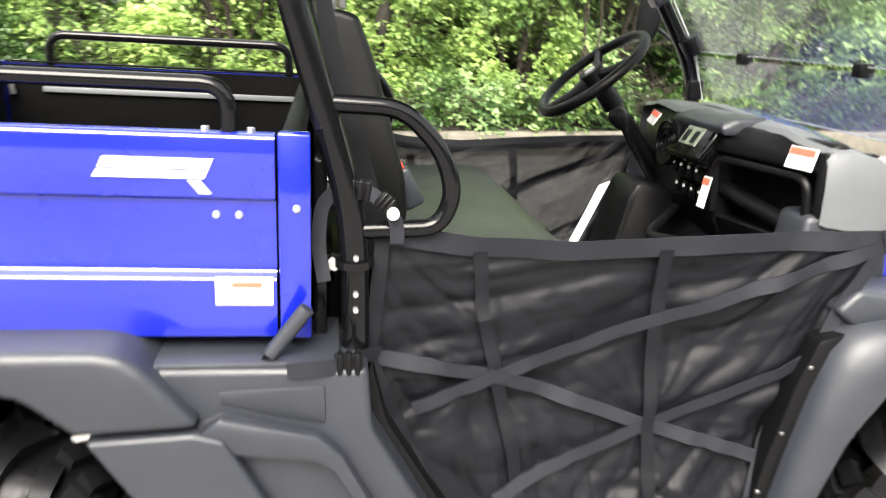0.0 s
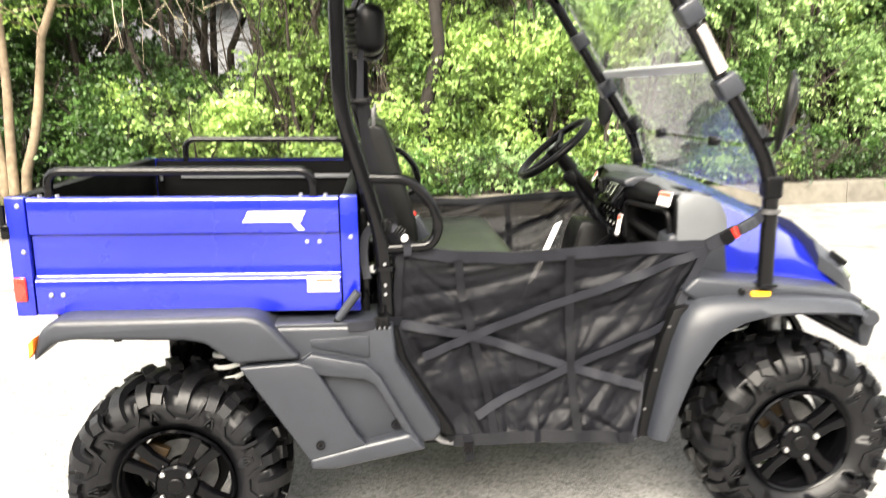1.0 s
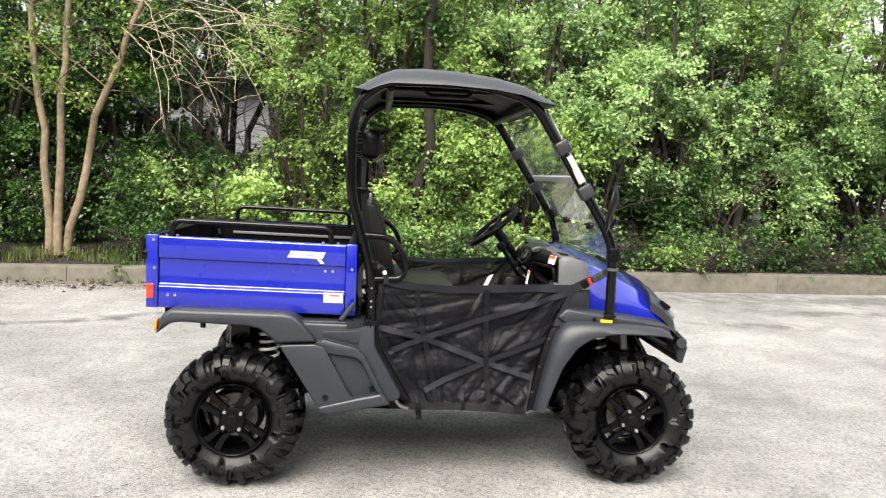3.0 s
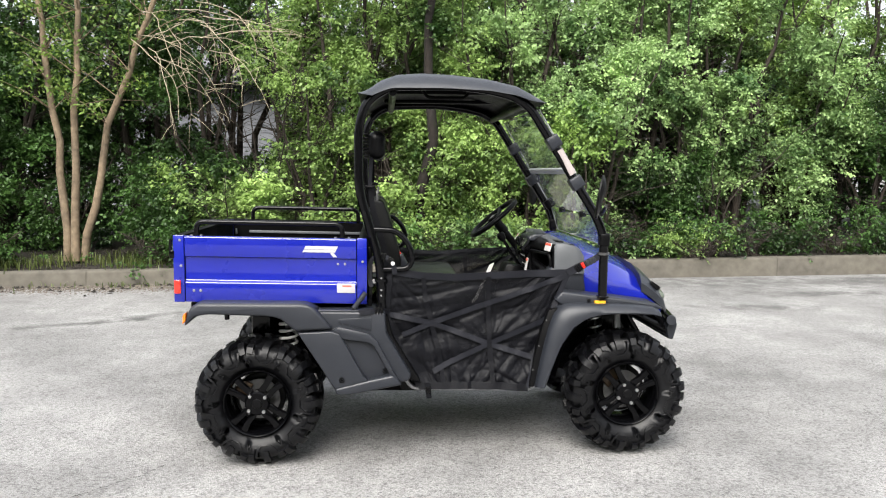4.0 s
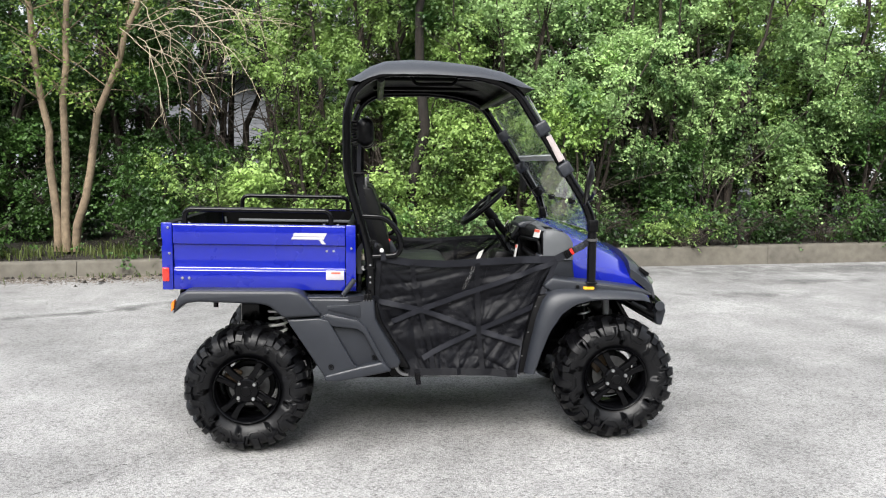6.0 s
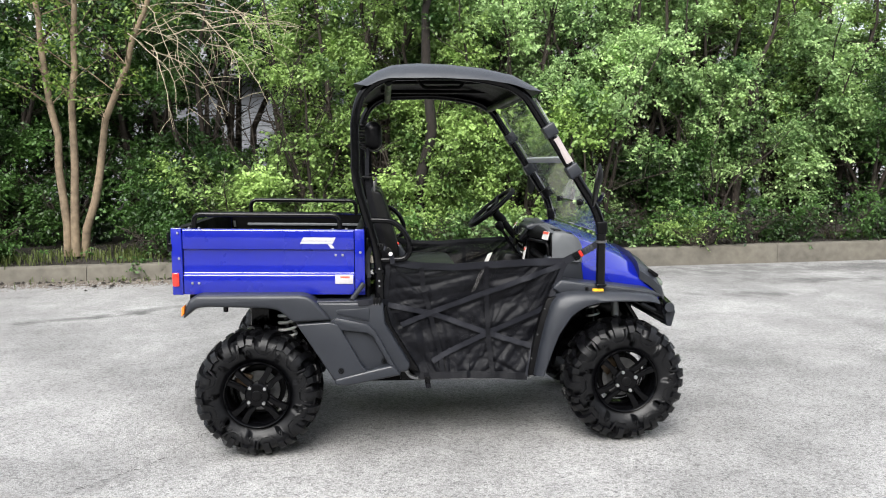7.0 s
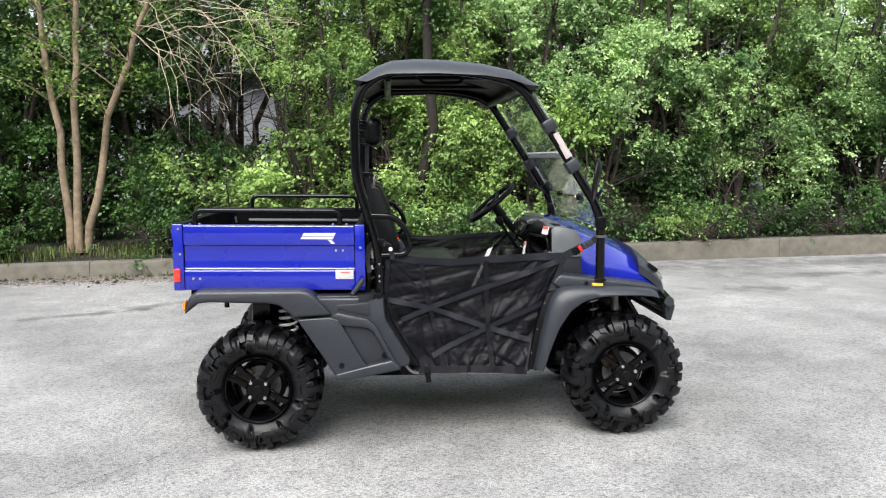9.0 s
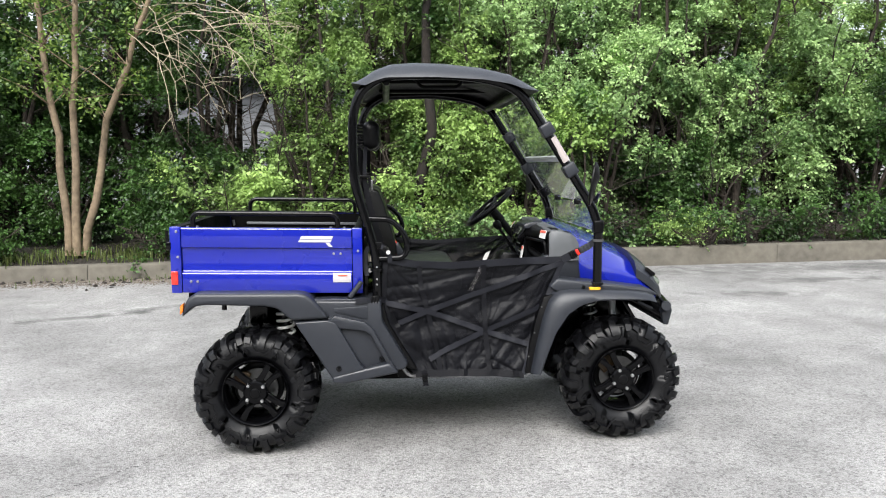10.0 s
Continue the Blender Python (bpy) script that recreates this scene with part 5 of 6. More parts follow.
# hood, nose and cowl
def hood():
    bm = B()
    # x, half width, crease, shoulder, middle, bottom
    rows = [(1.495, 0.443, 0.985, 1.05, 1.088, 0.94), (1.57, 0.443, 0.97, 1.045, 1.09, 0.9), (1.61, 0.444, 0.95, 1.03, 1.082, 0.86), (1.655, 0.445, 0.9, 1.012, 1.068, 0.785), (1.7, 0.446, 0.878, 0.995, 1.052, 0.785), (1.78, 0.446, 0.868, 0.958, 1.018, 0.78), (1.87, 0.442, 0.848, 0.916, 0.975, 0.77), (1.95, 0.432, 0.812, 0.872, 0.93, 0.75), (2.03, 0.412, 0.748, 0.812, 0.876, 0.72), (2.07, 0.392, 0.71, 0.775, 0.83, 0.69)]
    rings = []
    for x, w, zk, ze, zc, zb in rows:
        half = [(-w, zb), (-w, zk - 0.006), (-w + 0.004, zk), (-w + 0.012, zk + 0.006), (-w + 0.09, ze - 0.006), (-w + 0.104, ze), (-w * 0.68, ze + 0.012), (-w * 0.35, zc - 0.012), (0, zc)]
        full = half + [(-y, z) for y, z in half[-2::-1]]
        rings.append([bm.verts.new((x + (0.19 * max(0, abs(y) - 0.1) if x < 1.56 else 0), YC + y, z)) for y, z in full])
    for a, b in zip(rings, rings[1:]):
        for k in range(len(a) - 1):
            bm.faces.new((a[k], b[k], b[k + 1], a[k + 1]))
    bm.faces.new(rings[0]), bm.faces.new(rings[-1][::-1])
    bmesh.ops.recalc_face_normals(bm, faces=bm.faces)
    return bm


hood_ob = part("hood", hood(), BLUE, utv, "glossy blue hood with a crease along the side", 50)
bm = B()
rows = [(1.95, 0.428, 0.882, 0.94), (2.0, 0.424, 0.85, 0.905), (2.04, 0.415, 0.82, 0.868), (2.085, 0.39, 0.78, 0.825), (2.11, 0.36, 0.735, 0.775)]
rings = []
for x, w, ze, zc in rows:
    half = [(-w - 0.006, ze - 0.075), (-w - 0.006, ze - 0.03), (-w + 0.03, ze + 0.008), (-w * 0.6, zc - 0.008), (0, zc + 0.006)]
    rings.append([bm.verts.new((x, YC + y, z)) for y, z in half + [(-y, z) for y, z in half[-2::-1]]])
for a, b in zip(rings, rings[1:]):
    for k in range(len(a) - 1):
        bm.faces.new((a[k], b[k], b[k + 1], a[k + 1]))
bm.faces.new(rings[0]), bm.faces.new(rings[-1][::-1])
bmesh.ops.recalc_face_normals(bm, faces=bm.faces)
nose = part("nose_panel", bm, GREY_PLASTIC, utv, "dark grey nose panel")
for s in (0, 1):
    bm = add_box(B(), (-0.05, -0.07, -0.025), (0.05, 0.07, 0.025), 0.015, 3, pose(2.062, 0.28, 0.79, 0, 42, -14))
    part("headlamp", mirror(bm) if s else bm, SCREEN, nose, "headlamp lens")
    bm = add_box(B(), (-0.03, -0.012, -0.01), (0.03, 0.012, 0.01), 0.004, 2, pose(2.035, 0.2, 0.832, 0, 35, 0))
    part("nose_trim", mirror(bm) if s else bm, BLACK_PLASTIC, nose)


def lower_cowl():
    return add_prism(B(), [(1.462, 0.935), (1.638, 0.935), (1.654, 0.8), (1.47, 0.8), (1.45, 0.86)], 0.14, 0.24, 0.015, 3)


def loft_shell(rows):
    """A hollow moulded shell, open towards the seats."""
    bm, rings = B(), []
    for x, w, ze, zc, zb in rows:
        half = [(-w, zb), (-w, (zb + ze) / 2), (-w + 0.003, ze - 0.022), (-w + 0.01, ze - 0.006), (-w + 0.026, ze), (-w + 0.1, ze + 0.008), (-w * 0.68, ze + 0.018), (-w * 0.35, zc - 0.012), (0, zc)]
        rings.append([bm.verts.new((x, YC + y, z)) for y, z in half + [(-y, z) for y, z in half[-2::-1]]])
    for a, b in zip(rings, rings[1:]):
        for k in range(len(a) - 1):
            bm.faces.new((a[k], b[k], b[k + 1], a[k + 1]))
    bm.faces.new(rings[-1][::-1])
    bmesh.ops.recalc_face_normals(bm, faces=bm.faces)
    return bm


def swept_cowl(bm):
    for v in bm.verts:
        side = abs(v.co.y - YC)
        if v.co.x > 1.53:
            v.co.x += 0.2 * max(0, side - 0.21) - 0.07 * max(0, 0.42 - side) / 0.42
        else:
            v.co.x += 0.1 * max(0, side - 0.12)
    return bm


part("cowl", swept_cowl(loft_shell([(1.45, 0.46, 1.052, 1.075, 0.92), (1.462, 0.466, 1.062, 1.09, 0.915), (1.5, 0.468, 1.062, 1.1, 0.91), (1.54, 0.47, 1.05, 1.096, 0.905), (1.57, 0.466, 1.03, 1.08, 0.905), (1.592, 0.455, 1.0, 1.06, 0.905)])), SILVER_PLASTIC, utv, "silver-grey cowl round the dashboard", 32)
both("lower_cowl", lower_cowl, GREY_PLASTIC, utv)
bm = add_tube(B(), rounded([(2.092, 0.1, 0.668), (2.11, 0.2, 0.668), (2.14, 0.35, 0.668), (2.14, 0.84, 0.668), (2.11, 0.99, 0.668), (2.092, 1.09, 0.668)], 0.06), 0.024, 0, 14)
bumper = part("bumper", bm, BLACK_PAINT, utv, "black tube front bumper")
bm = add_prism(B(), [(2.1, 0.655), (2.128, 0.66), (2.138, 0.635), (2.118, 0.558), (2.09, 0.562), (2.082, 0.62)], 0.13, 1.06, 0.006)
part("bumper_plate", bm, GREY_PLASTIC, bumper, "dark grey plate under the bumper tube")
for y in (0.092, 1.098):
    part("end_cap", add_tube(B(), [(2.086, y - 0.012, 0.668), (2.096, y + 0.012, 0.668)], 0.024, 0, 16), GREY_PLASTIC, bumper)
both("bumper_stay", lambda: add_tube(add_tube(B(), [(1.89, 0.2, 0.71), (2.1, 0.17, 0.595)], 0.02, 0, 12), [(2.0, 0.22, 0.75), (2.1, 0.2, 0.61)], 0.014, 0, 10), BLACK_PAINT, utv)
both("frame_tube", lambda: add_tube(B(), [(1.86, 0.3, 0.76), (2.02, 0.3, 0.5), (2.0, 0.35, 0.4)], 0.016, 0.03, 10), BLACK_PAINT, utv)

# roll cage
R, CY = 0.0225, 0.0


def cage_side():
    bm = B()
    add_tube(bm, P(CY, (0.605, 0.74), (0.603, 0.9), (0.592, 1.0), (0.497, 1.33), (0.497, 1.63), (0.532, 1.748), (0.64, 1.822), (0.95, 1.83), (1.12, 1.812), (1.245, 1.782), (1.322, 1.73), (1.565, 1.352), (1.665, 1.195), (1.7, 1.1), (1.7, 0.8)), R, 0.07, 14)
    return bm


cages = both("cage_tube", cage_side, BLACK_PAINT, utv, "black roll cage tube", 50)
for s, cage in enumerate(cages):
    for (x, z), (dx, dz) in (((1.438, 1.565), (-0.54, 0.84)), ((1.555, 1.37), (-0.54, 0.84)), ((1.7, 1.09), (0, 1))):
        d = Vector((dx, 0, dz)).normalized()
        bm = B()
        m = Matrix.Translation((x, CY, z)) @ Vector((0, 0, 1)).rotation_difference(d).to_matrix().to_4x4()
        k = 0.032 if z > 1.2 else 0.0255
        add_box(bm, (-k, -k, -0.032), (k, k, 0.032), 0.009, 3, m)
        part("clamp", mirror(bm) if s else bm, GREY_PLASTIC if z > 1.2 else BLACK_PLASTIC, cage, "grey plastic clamp")
    for z in (0.82, 0.846, 0.905):
        bm = add_tube(B(), [(0.604, CY - 0.03, z), (0.604, CY - 0.018, z)], 0.0045, 0, 8)
        part("bolt", mirror(bm) if s else bm, DULL_STEEL, cage)
    bm = add_tube(B(), [(0.603, CY, 0.885), (0.603, CY, 0.897)], 0.031, 0, 16)
    part("collar", mirror(bm) if s else bm, BLACK_PAINT, cage)
    bm = add_tube(B(), [(1.7, CY, 1.015), (1.7, CY, 1.027)], 0.029, 0, 16)
    part("ring", mirror(bm) if s else bm, DARK_STEEL, cage)
    bm = add_box(B(), (1.674, CY - 0.026, 0.8), (1.726, CY + 0.026, 0.812), 0.004)
    part("foot_plate", mirror(bm) if s else bm, BLACK_PAINT, cage)
for pts in (((0.497, CY, 1.6), (0.497, 2 * YC - CY, 1.6)), ((0.66, CY, 1.795), (0.66, 2 * YC - CY, 1.795)), ((1.3, CY, 1.745), (1.3, 2 * YC - CY, 1.745)), ((0.54, CY, 1.18), (0.54, 2 * YC - CY, 1.18))):
    part("cross_tube", add_tube(B(), pts, 0.019, 0, 12), BLACK_PLASTIC, utv)
d = Vector((1.555 - 1.438, 0, 1.37 - 1.565))
bm = add_tube(B(), [Vector((1.438, CY, 1.565)) + d * 0.2, Vector((1.438, CY, 1.565)) + d * 0.8], R + 0.0015, 0, 16)
part("label_wrap", bm, TUBE_LABEL, cages[0], "white warning label wrapped round the tube")


def hip_bar():
    return add_tube(B(), rounded(P(CY, (0.56, 1.14), (0.675, 1.135), (0.738, 1.07), (0.758, 1.0), (0.735, 0.948), (0.605, 0.943)), 0.036), 0.0145, 0, 12)


both("hip_bar", hip_bar, BLACK_PAINT, utv, "black bent side hand bar", 50)

# roof
def roof():
    top = [(0.495, 1.79), (0.53, 1.808), (0.6, 1.858), (0.68, 1.888), (0.8, 1.897), (0.95, 1.892), (1.12, 1.874), (1.26, 1.842), (1.34, 1.8), (1.395, 1.756)]
    lip = [(0.495, 1.783), (0.56, 1.772), (0.61, 1.795), (0.66, 1.81), (0.9, 1.812), (1.12, 1.802), (1.25, 1.782), (1.32, 1.757), (1.395, 1.748)]
    bm = B()

    def level(line, x):
        for (xa, za), (xb, zb) in zip(line, line[1:]):
            if x <= xb:
                return za + (zb - za) * (x - xa) / (xb - xa)
        return line[-1][1]

    nx, rings = 40, []
    across = [(-0.05, 0.0), (-0.046, 0.1), (-0.034, 0.3), (-0.006, 0.62), (0.04, 0.86), (0.1, 0.98), (0.2, 1.04), (YC, 1.08)]
    across = across + [(2 * YC - y, f) for y, f in across[-2::-1]]
    for i in range(nx + 1):
        x = 0.495 + 0.9 * i / nx
        zt, zl = level(top, x), level(lip, x)
        up = [(y, zl + (zt - zl) * f) for y, f in across]
        inner = [(y + (0.012 if y < YC else -0.012) * (abs(y - YC) > 0.3), max(zl + 0.001, zl + (zt - zl) * f - 0.012 - 0.02 * min(1, f))) for y, f in across]
        rings.append([bm.verts.new((x, y, z)) for y, z in up + inner[::-1]])
    m = len(rings[0])
    for a, b in zip(rings, rings[1:]):
        for k in range(m):
            j = (k + 1) % m
            bm.faces.new((a[k], b[k], b[j], a[j]))
    h = m // 2
    for ring, flip in ((rings[0], False), (rings[-1], True)):
        for k in range(h - 1):
            f = (ring[k], ring[k + 1], ring[m - 2 - k], ring[m - 1 - k])
            bm.faces.new(f[::-1] if flip else f)
    bmesh.ops.recalc_face_normals(bm, faces=bm.faces)
    return bm


roof_ob = part("roof", roof(), ROOF_SKYLIT, utv, "dark grey moulded plastic roof, lightened for sky sheen, underside blackened for shade", 50)
# near-black on downward faces, ribs and handle deepens the shade under the roof
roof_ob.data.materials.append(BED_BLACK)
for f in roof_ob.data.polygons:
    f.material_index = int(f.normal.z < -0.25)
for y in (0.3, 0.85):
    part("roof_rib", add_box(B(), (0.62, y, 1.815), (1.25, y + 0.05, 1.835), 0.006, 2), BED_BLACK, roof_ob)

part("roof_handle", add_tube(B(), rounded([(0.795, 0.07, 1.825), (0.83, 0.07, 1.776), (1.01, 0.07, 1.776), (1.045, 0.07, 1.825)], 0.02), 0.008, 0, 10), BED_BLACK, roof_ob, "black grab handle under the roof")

# windscreen
def slanted(t):
    return Vector((1.366, 0, 1.722)).lerp(Vector((1.762, 0, 1.066)), t)


def pane(a, b, y0, y1):
    bm = B()
    nrm = Vector((a.z - b.z, 0, b.x - a.x)).normalized()
    vs = []
    for lift in (0.0, 0.004):
        vs.append([bm.verts.new(Vector((p.x, y, p.z)) + nrm * lift) for p, y in ((a, y0), (a, y1), (b, y1), (b, y0))])
    bm.faces.new(vs[0]), bm.faces.new(vs[1][::-1])
    for k in range(4):
        j = (k + 1) % 4
        bm.faces.new((vs[0][k], vs[1][k], vs[1][j], vs[0][j]))
    bmesh.ops.recalc_face_normals(bm, faces=bm.faces)
    return bm


glass = part("windscreen", pane(slanted(0.0), slanted(0.445), 0.02, 2 * YC - 0.02), CLEAR, utv, "clear two-piece acrylic windscreen")
glass.visible_shadow = False
KNEE, FOOT = slanted(0.79), Vector((1.722, 0, 1.055))
for a, b in ((slanted(0.46), KNEE), (KNEE + Vector((0.003, 0, -0.012)), FOOT)):
    lower = part("lower_pane", pane(a, b, 0.02, 2 * YC - 0.02), CLEAR, glass)
    lower.visible_shadow = False
nrm = Vector((0.86, 0, 0.51))
c = slanted(0.452)
bm = add_box(B(), (-0.008, 0.018, -0.016), (0.008, 2 * YC - 0.018, 0.016), 0.004, 2, Matrix.Translation(c + nrm * 0.002) @ Matrix.Rotation(radians(-31), 4, "Y"))
part("joint_strip", bm, SEAL, glass, "pale seal strip between the panes")
for y in (0.022, 2 * YC - 0.022):
    for a, b in ((slanted(0.0), slanted(0.44)), (slanted(0.47), KNEE), (KNEE, FOOT)):
        bm = add_tube(B(), [Vector((a.x, y, a.z)) + nrm * 0.003, Vector((b.x, y, b.z)) + nrm * 0.003], 0.004, 0, 8)
        part("pane_edge", bm, PANE_EDGE, glass)
for c, r in ((slanted(0.0), 0.0022), (KNEE, 0.0009), (FOOT, 0.0016)):
    part("pane_edge", add_tube(B(), [Vector((c.x, 0.022, c.z)) + nrm * 0.003, Vector((c.x, 2 * YC - 0.022, c.z)) + nrm * 0.003], r, 0, 8), PANE_EDGE, glass)
for y, t in ((0.35, 0.8), (0.85, 0.8)):
    c = slanted(t)
    part("bump_stop", add_box(B(), (c.x - 0.018, y, c.z - 0.016), (c.x + 0.018, y + 0.03, c.z + 0.016), 0.005), BLACK_PLASTIC, glass)


def mirror_arm():
    bm = B()
    add_tube(bm, [(1.672, 0.02, 1.22), (1.66, -0.12, 1.235), (1.65, -0.2, 1.265)], 0.008, 0, 10)
    add_tube(bm, [(1.65, 0.03, 1.245), (1.68, 0.03, 1.2)], 0.033, 0, 14)
    return bm


def mirror_head():
    bm = B()
    n = 20
    rings = []
    for x, k in ((0.0, 0.86), (0.003, 1.0), (0.01, 1.0), (0.02, 0.75), (0.024, 0.3)):
        rings.append([bm.verts.new((1.682 + x + 0.014 * math.sin(a), -0.06 + 0.055 * k * math.cos(a), 1.318 + 0.102 * k * math.sin(a))) for a in (j * math.tau / n for j in range(n))])
    for a, b in zip(rings, rings[1:]):
        for k in range(n):
            bm.faces.new((a[k], a[(k + 1) % n], b[(k + 1) % n], b[k]))
    bm.faces.new(rings[0]), bm.faces.new(rings[-1][::-1])
    bmesh.ops.recalc_face_normals(bm, faces=bm.faces)
    bmesh.ops.rotate(bm, cent=(1.69, -0.06, 1.33), matrix=Matrix.Rotation(radians(-21), 3, "Z"), verts=bm.verts)
    bmesh.ops.translate(bm, vec=(-0.072, -0.15, -0.012), verts=bm.verts)
    return bm


arms = both("mirror_arm", mirror_arm, BLACK_PLASTIC, utv)
for s, ob in enumerate(arms):
    bm = mirror_head()
    part("side_mirror", mirror(bm) if s else bm, BLACK_PLASTIC, ob, "black oval side mirror")

# seats
bm = add_prism(B(), [(0.66, 0.74), (0.655, 0.83), (0.7, 0.858), (0.98, 0.862), (1.025, 0.85), (1.04, 0.815), (1.025, 0.745)], 0.13, 1.08, 0.022, 3)
part("seat", bm, VINYL, utv, "dark green-black vinyl bench seat", 50)
for y0, y1 in ((0.23, 0.575), (0.615, 0.96)):
    bm = add_prism(B(), [(0.553, 1.26), (0.573, 1.28), (0.615, 1.268), (0.645, 1.19), (0.704, 0.98), (0.71, 0.9), (0.678, 0.86), (0.622, 0.88), (0.588, 1.0)], y0, y1, 0.03, 4)
    part("seat_back", bm, BLACK_VINYL, utv, "black vinyl seat back", 50)


def head_pad(y):
    bm = add_box(B(), (0.536, y, 1.478), (0.625, y + 0.19, 1.624), 0.043, 6)
    return bm


for y in (0.22, 0.77):
    hp = part("headrest", head_pad(y), BLACK_PLASTIC, utv, "black rounded headrest", 50)
    for k in range(7):
        bm = add_box(B(), (0.508, y + 0.02, 1.492 + 0.018 * k), (0.54, y + 0.18, 1.5 + 0.018 * k), 0.003)
        part("rib", bm, BLACK_PLASTIC, hp)
for s, y in ((0, 0.1), (1, 2 * YC - 0.1)):
    bm = B()
    line = [Vector((0.552, y + (0.16 if s == 0 else -0.16), 1.5)), Vector((0.548, y, 1.34)), Vector((0.565, y, 1.22)), Vector((0.62, y, 1.0)), Vector((0.645, y, 0.86))]
    add_ribbon(bm, line, [Vector((w, 0, 0.004)) for w in (0.009, 0.01, 0.015, 0.022, 0.022)], 0.003, (0, -1, 0))
    belt = part("seat_belt", bm, DARK_WEBBING, utv, "black seat belt hanging beside the seat back")
    bm = add_box(B(), (0.522, y - 0.02, 1.335), (0.576, y + 0.012, 1.349), 0.006)
    part("belt_guide", bm, BLACK_PLASTIC, belt)
    bm = add_box(B(), (0.578, y - 0.004, 1.275), (0.59, y + 0.006, 1.325), 0.004)
    part("tongue", bm, DARK_STEEL, belt)
m = pose(0.7, 0.3, 0.955, 0, -118, 0)
buckle = part("buckle", add_box(B(), (-0.05, -0.022, -0.03), (0.03, 0.022, 0.012), 0.008, 3, m), GREY_PLASTIC, utv, "grey seat belt buckle")
part("release_button", add_box(B(), (0.026, -0.016, -0.024), (0.042, 0.016, 0.008), 0.004, 2, m), RED_LENS, buckle, "red release button")

# dashboard, whose face sweeps forward towards both ends
def swept(bm):
    for v in bm.verts:
        v.co.x += 0.25 * max(0, abs(v.co.y - 0.55) - 0.12)
    return bm


bm = B()
prof = [(1.395, 1.0), (1.415, 1.06), (1.44, 1.075), (1.47, 1.07), (1.5, 0.78), (1.47, 0.78), (1.42, 0.86)]
add_prism(bm, prof, 0.43, 1.0, 0.02, 3)
add_prism(bm, [(1.405, 1.01), (1.415, 1.05), (1.44, 1.072), (1.47, 1.07), (1.47, 1.01)], 0.15, 0.44, 0.012, 3)
add_prism(bm, [(1.425, 0.87), (1.52, 0.87), (1.52, 0.78), (1.47, 0.78)], 0.17, 0.44, 0.012, 3)
add_box(bm, (1.408, 0.142, 0.83), (1.52, 0.16, 1.055), 0.007)
add_box(bm, (1.5, 0.15, 0.83), (1.52, 0.44, 1.05), 0)
add_box(bm, (1.425, 0.15, 1.04), (1.52, 0.44, 1.05), 0)
add_box(bm, (1.45, 0.175, 0.86), (1.53, 1.0, 0.885), 0)
add_box(bm, (1.46, 0.43, 0.88), (1.5, 1.04, 1.06), 0)
dash = part("dashboard", swept(bm), BLACK_PLASTIC, utv, "black dashboard with open glove box")
bm = add_tube(B(), rounded([(1.412, 0.166, 0.88), (1.4, 0.166, 1.0), (1.408, 0.42, 1.0), (1.412, 0.42, 0.88)], 0.03), 0.008, 0, 8)
part("glove_rim", swept(bm), BLACK_PLASTIC, dash)
bm = add_tube(B(), [(1.42, 0.17, 0.89), (1.44, 0.44, 0.93)], 0.018, 0, 12)
part("grab_bar", swept(bm), BLACK_PLASTIC, dash)
tilt = Matrix.Translation((1.4, 0.51, 1.028)) @ Matrix.Rotation(radians(32), 4, "Y")
bm = B()
add_box(bm, (-0.012, -0.085, -0.055), (0.03, 0.085, 0.055), 0.012, 3, tilt)
part("gauge_frame", bm, GLOSS_BLACK, dash)
part("gauge", add_box(B(), (-0.0145, -0.042, -0.024), (-0.011, 0.042, 0.028), 0.001, 1, tilt), SCREEN, dash, "grey-green display")
for y in (-0.03, 0.012):
    part("print", add_box(B(), (-0.0165, y, -0.018), (-0.014, y + 0.018, 0.012), 0, 1, tilt), BLACK_PLASTIC, dash)
bm = add_prism(B(), [(1.4, 1.083), (1.395, 1.104), (1.43, 1.118), (1.5, 1.122), (1.51, 1.085)], 0.39, 0.64, 0.008, 3)
for v in bm.verts:
    v.co.z -= 0.6 * max(0, abs(v.co.y - 0.51) - 0.06)
part("gauge_hood", bm, GREY_PLASTIC, dash)
for row, z in enumerate((0.955, 0.905)):
    for k in range(4):
        x = 1.398 + (0.96 - z) * 0.25
        bm = add_box(B(), (x - 0.012, 0.45 + 0.04 * k, z - 0.018), (x + 0.01, 0.478 + 0.04 * k, z + 0.018), 0.004, 2)
        sw = part("switch", bm, GLOSS_BLACK, dash)
        part("mark", add_box(B(), (x - 0.0145, 0.46 + 0.04 * k, z + 0.004), (x - 0.0115, 0.467 + 0.04 * k, z + 0.01)), WHITE_LABEL, dash)
bm = add_tube(B(), [(1.4, 0.62, 1.0), (1.378, 0.62, 1.004)], 0.055, 0, 28)
part("air_vent", bm, BLACK_PLASTIC, dash)
for k in range(3):
    bm = B()
    add_tube(bm, [(1.376, 0.62 + (0.05 - 0.014 * k) * math.cos(a), 1.004 + (0.05 - 0.014 * k) * math.sin(a)) for a in (j * math.tau / 24 for j in range(24))], 0.004, 0, 6, True)
    part("vent_ring", bm, GLOSS_BLACK, dash)


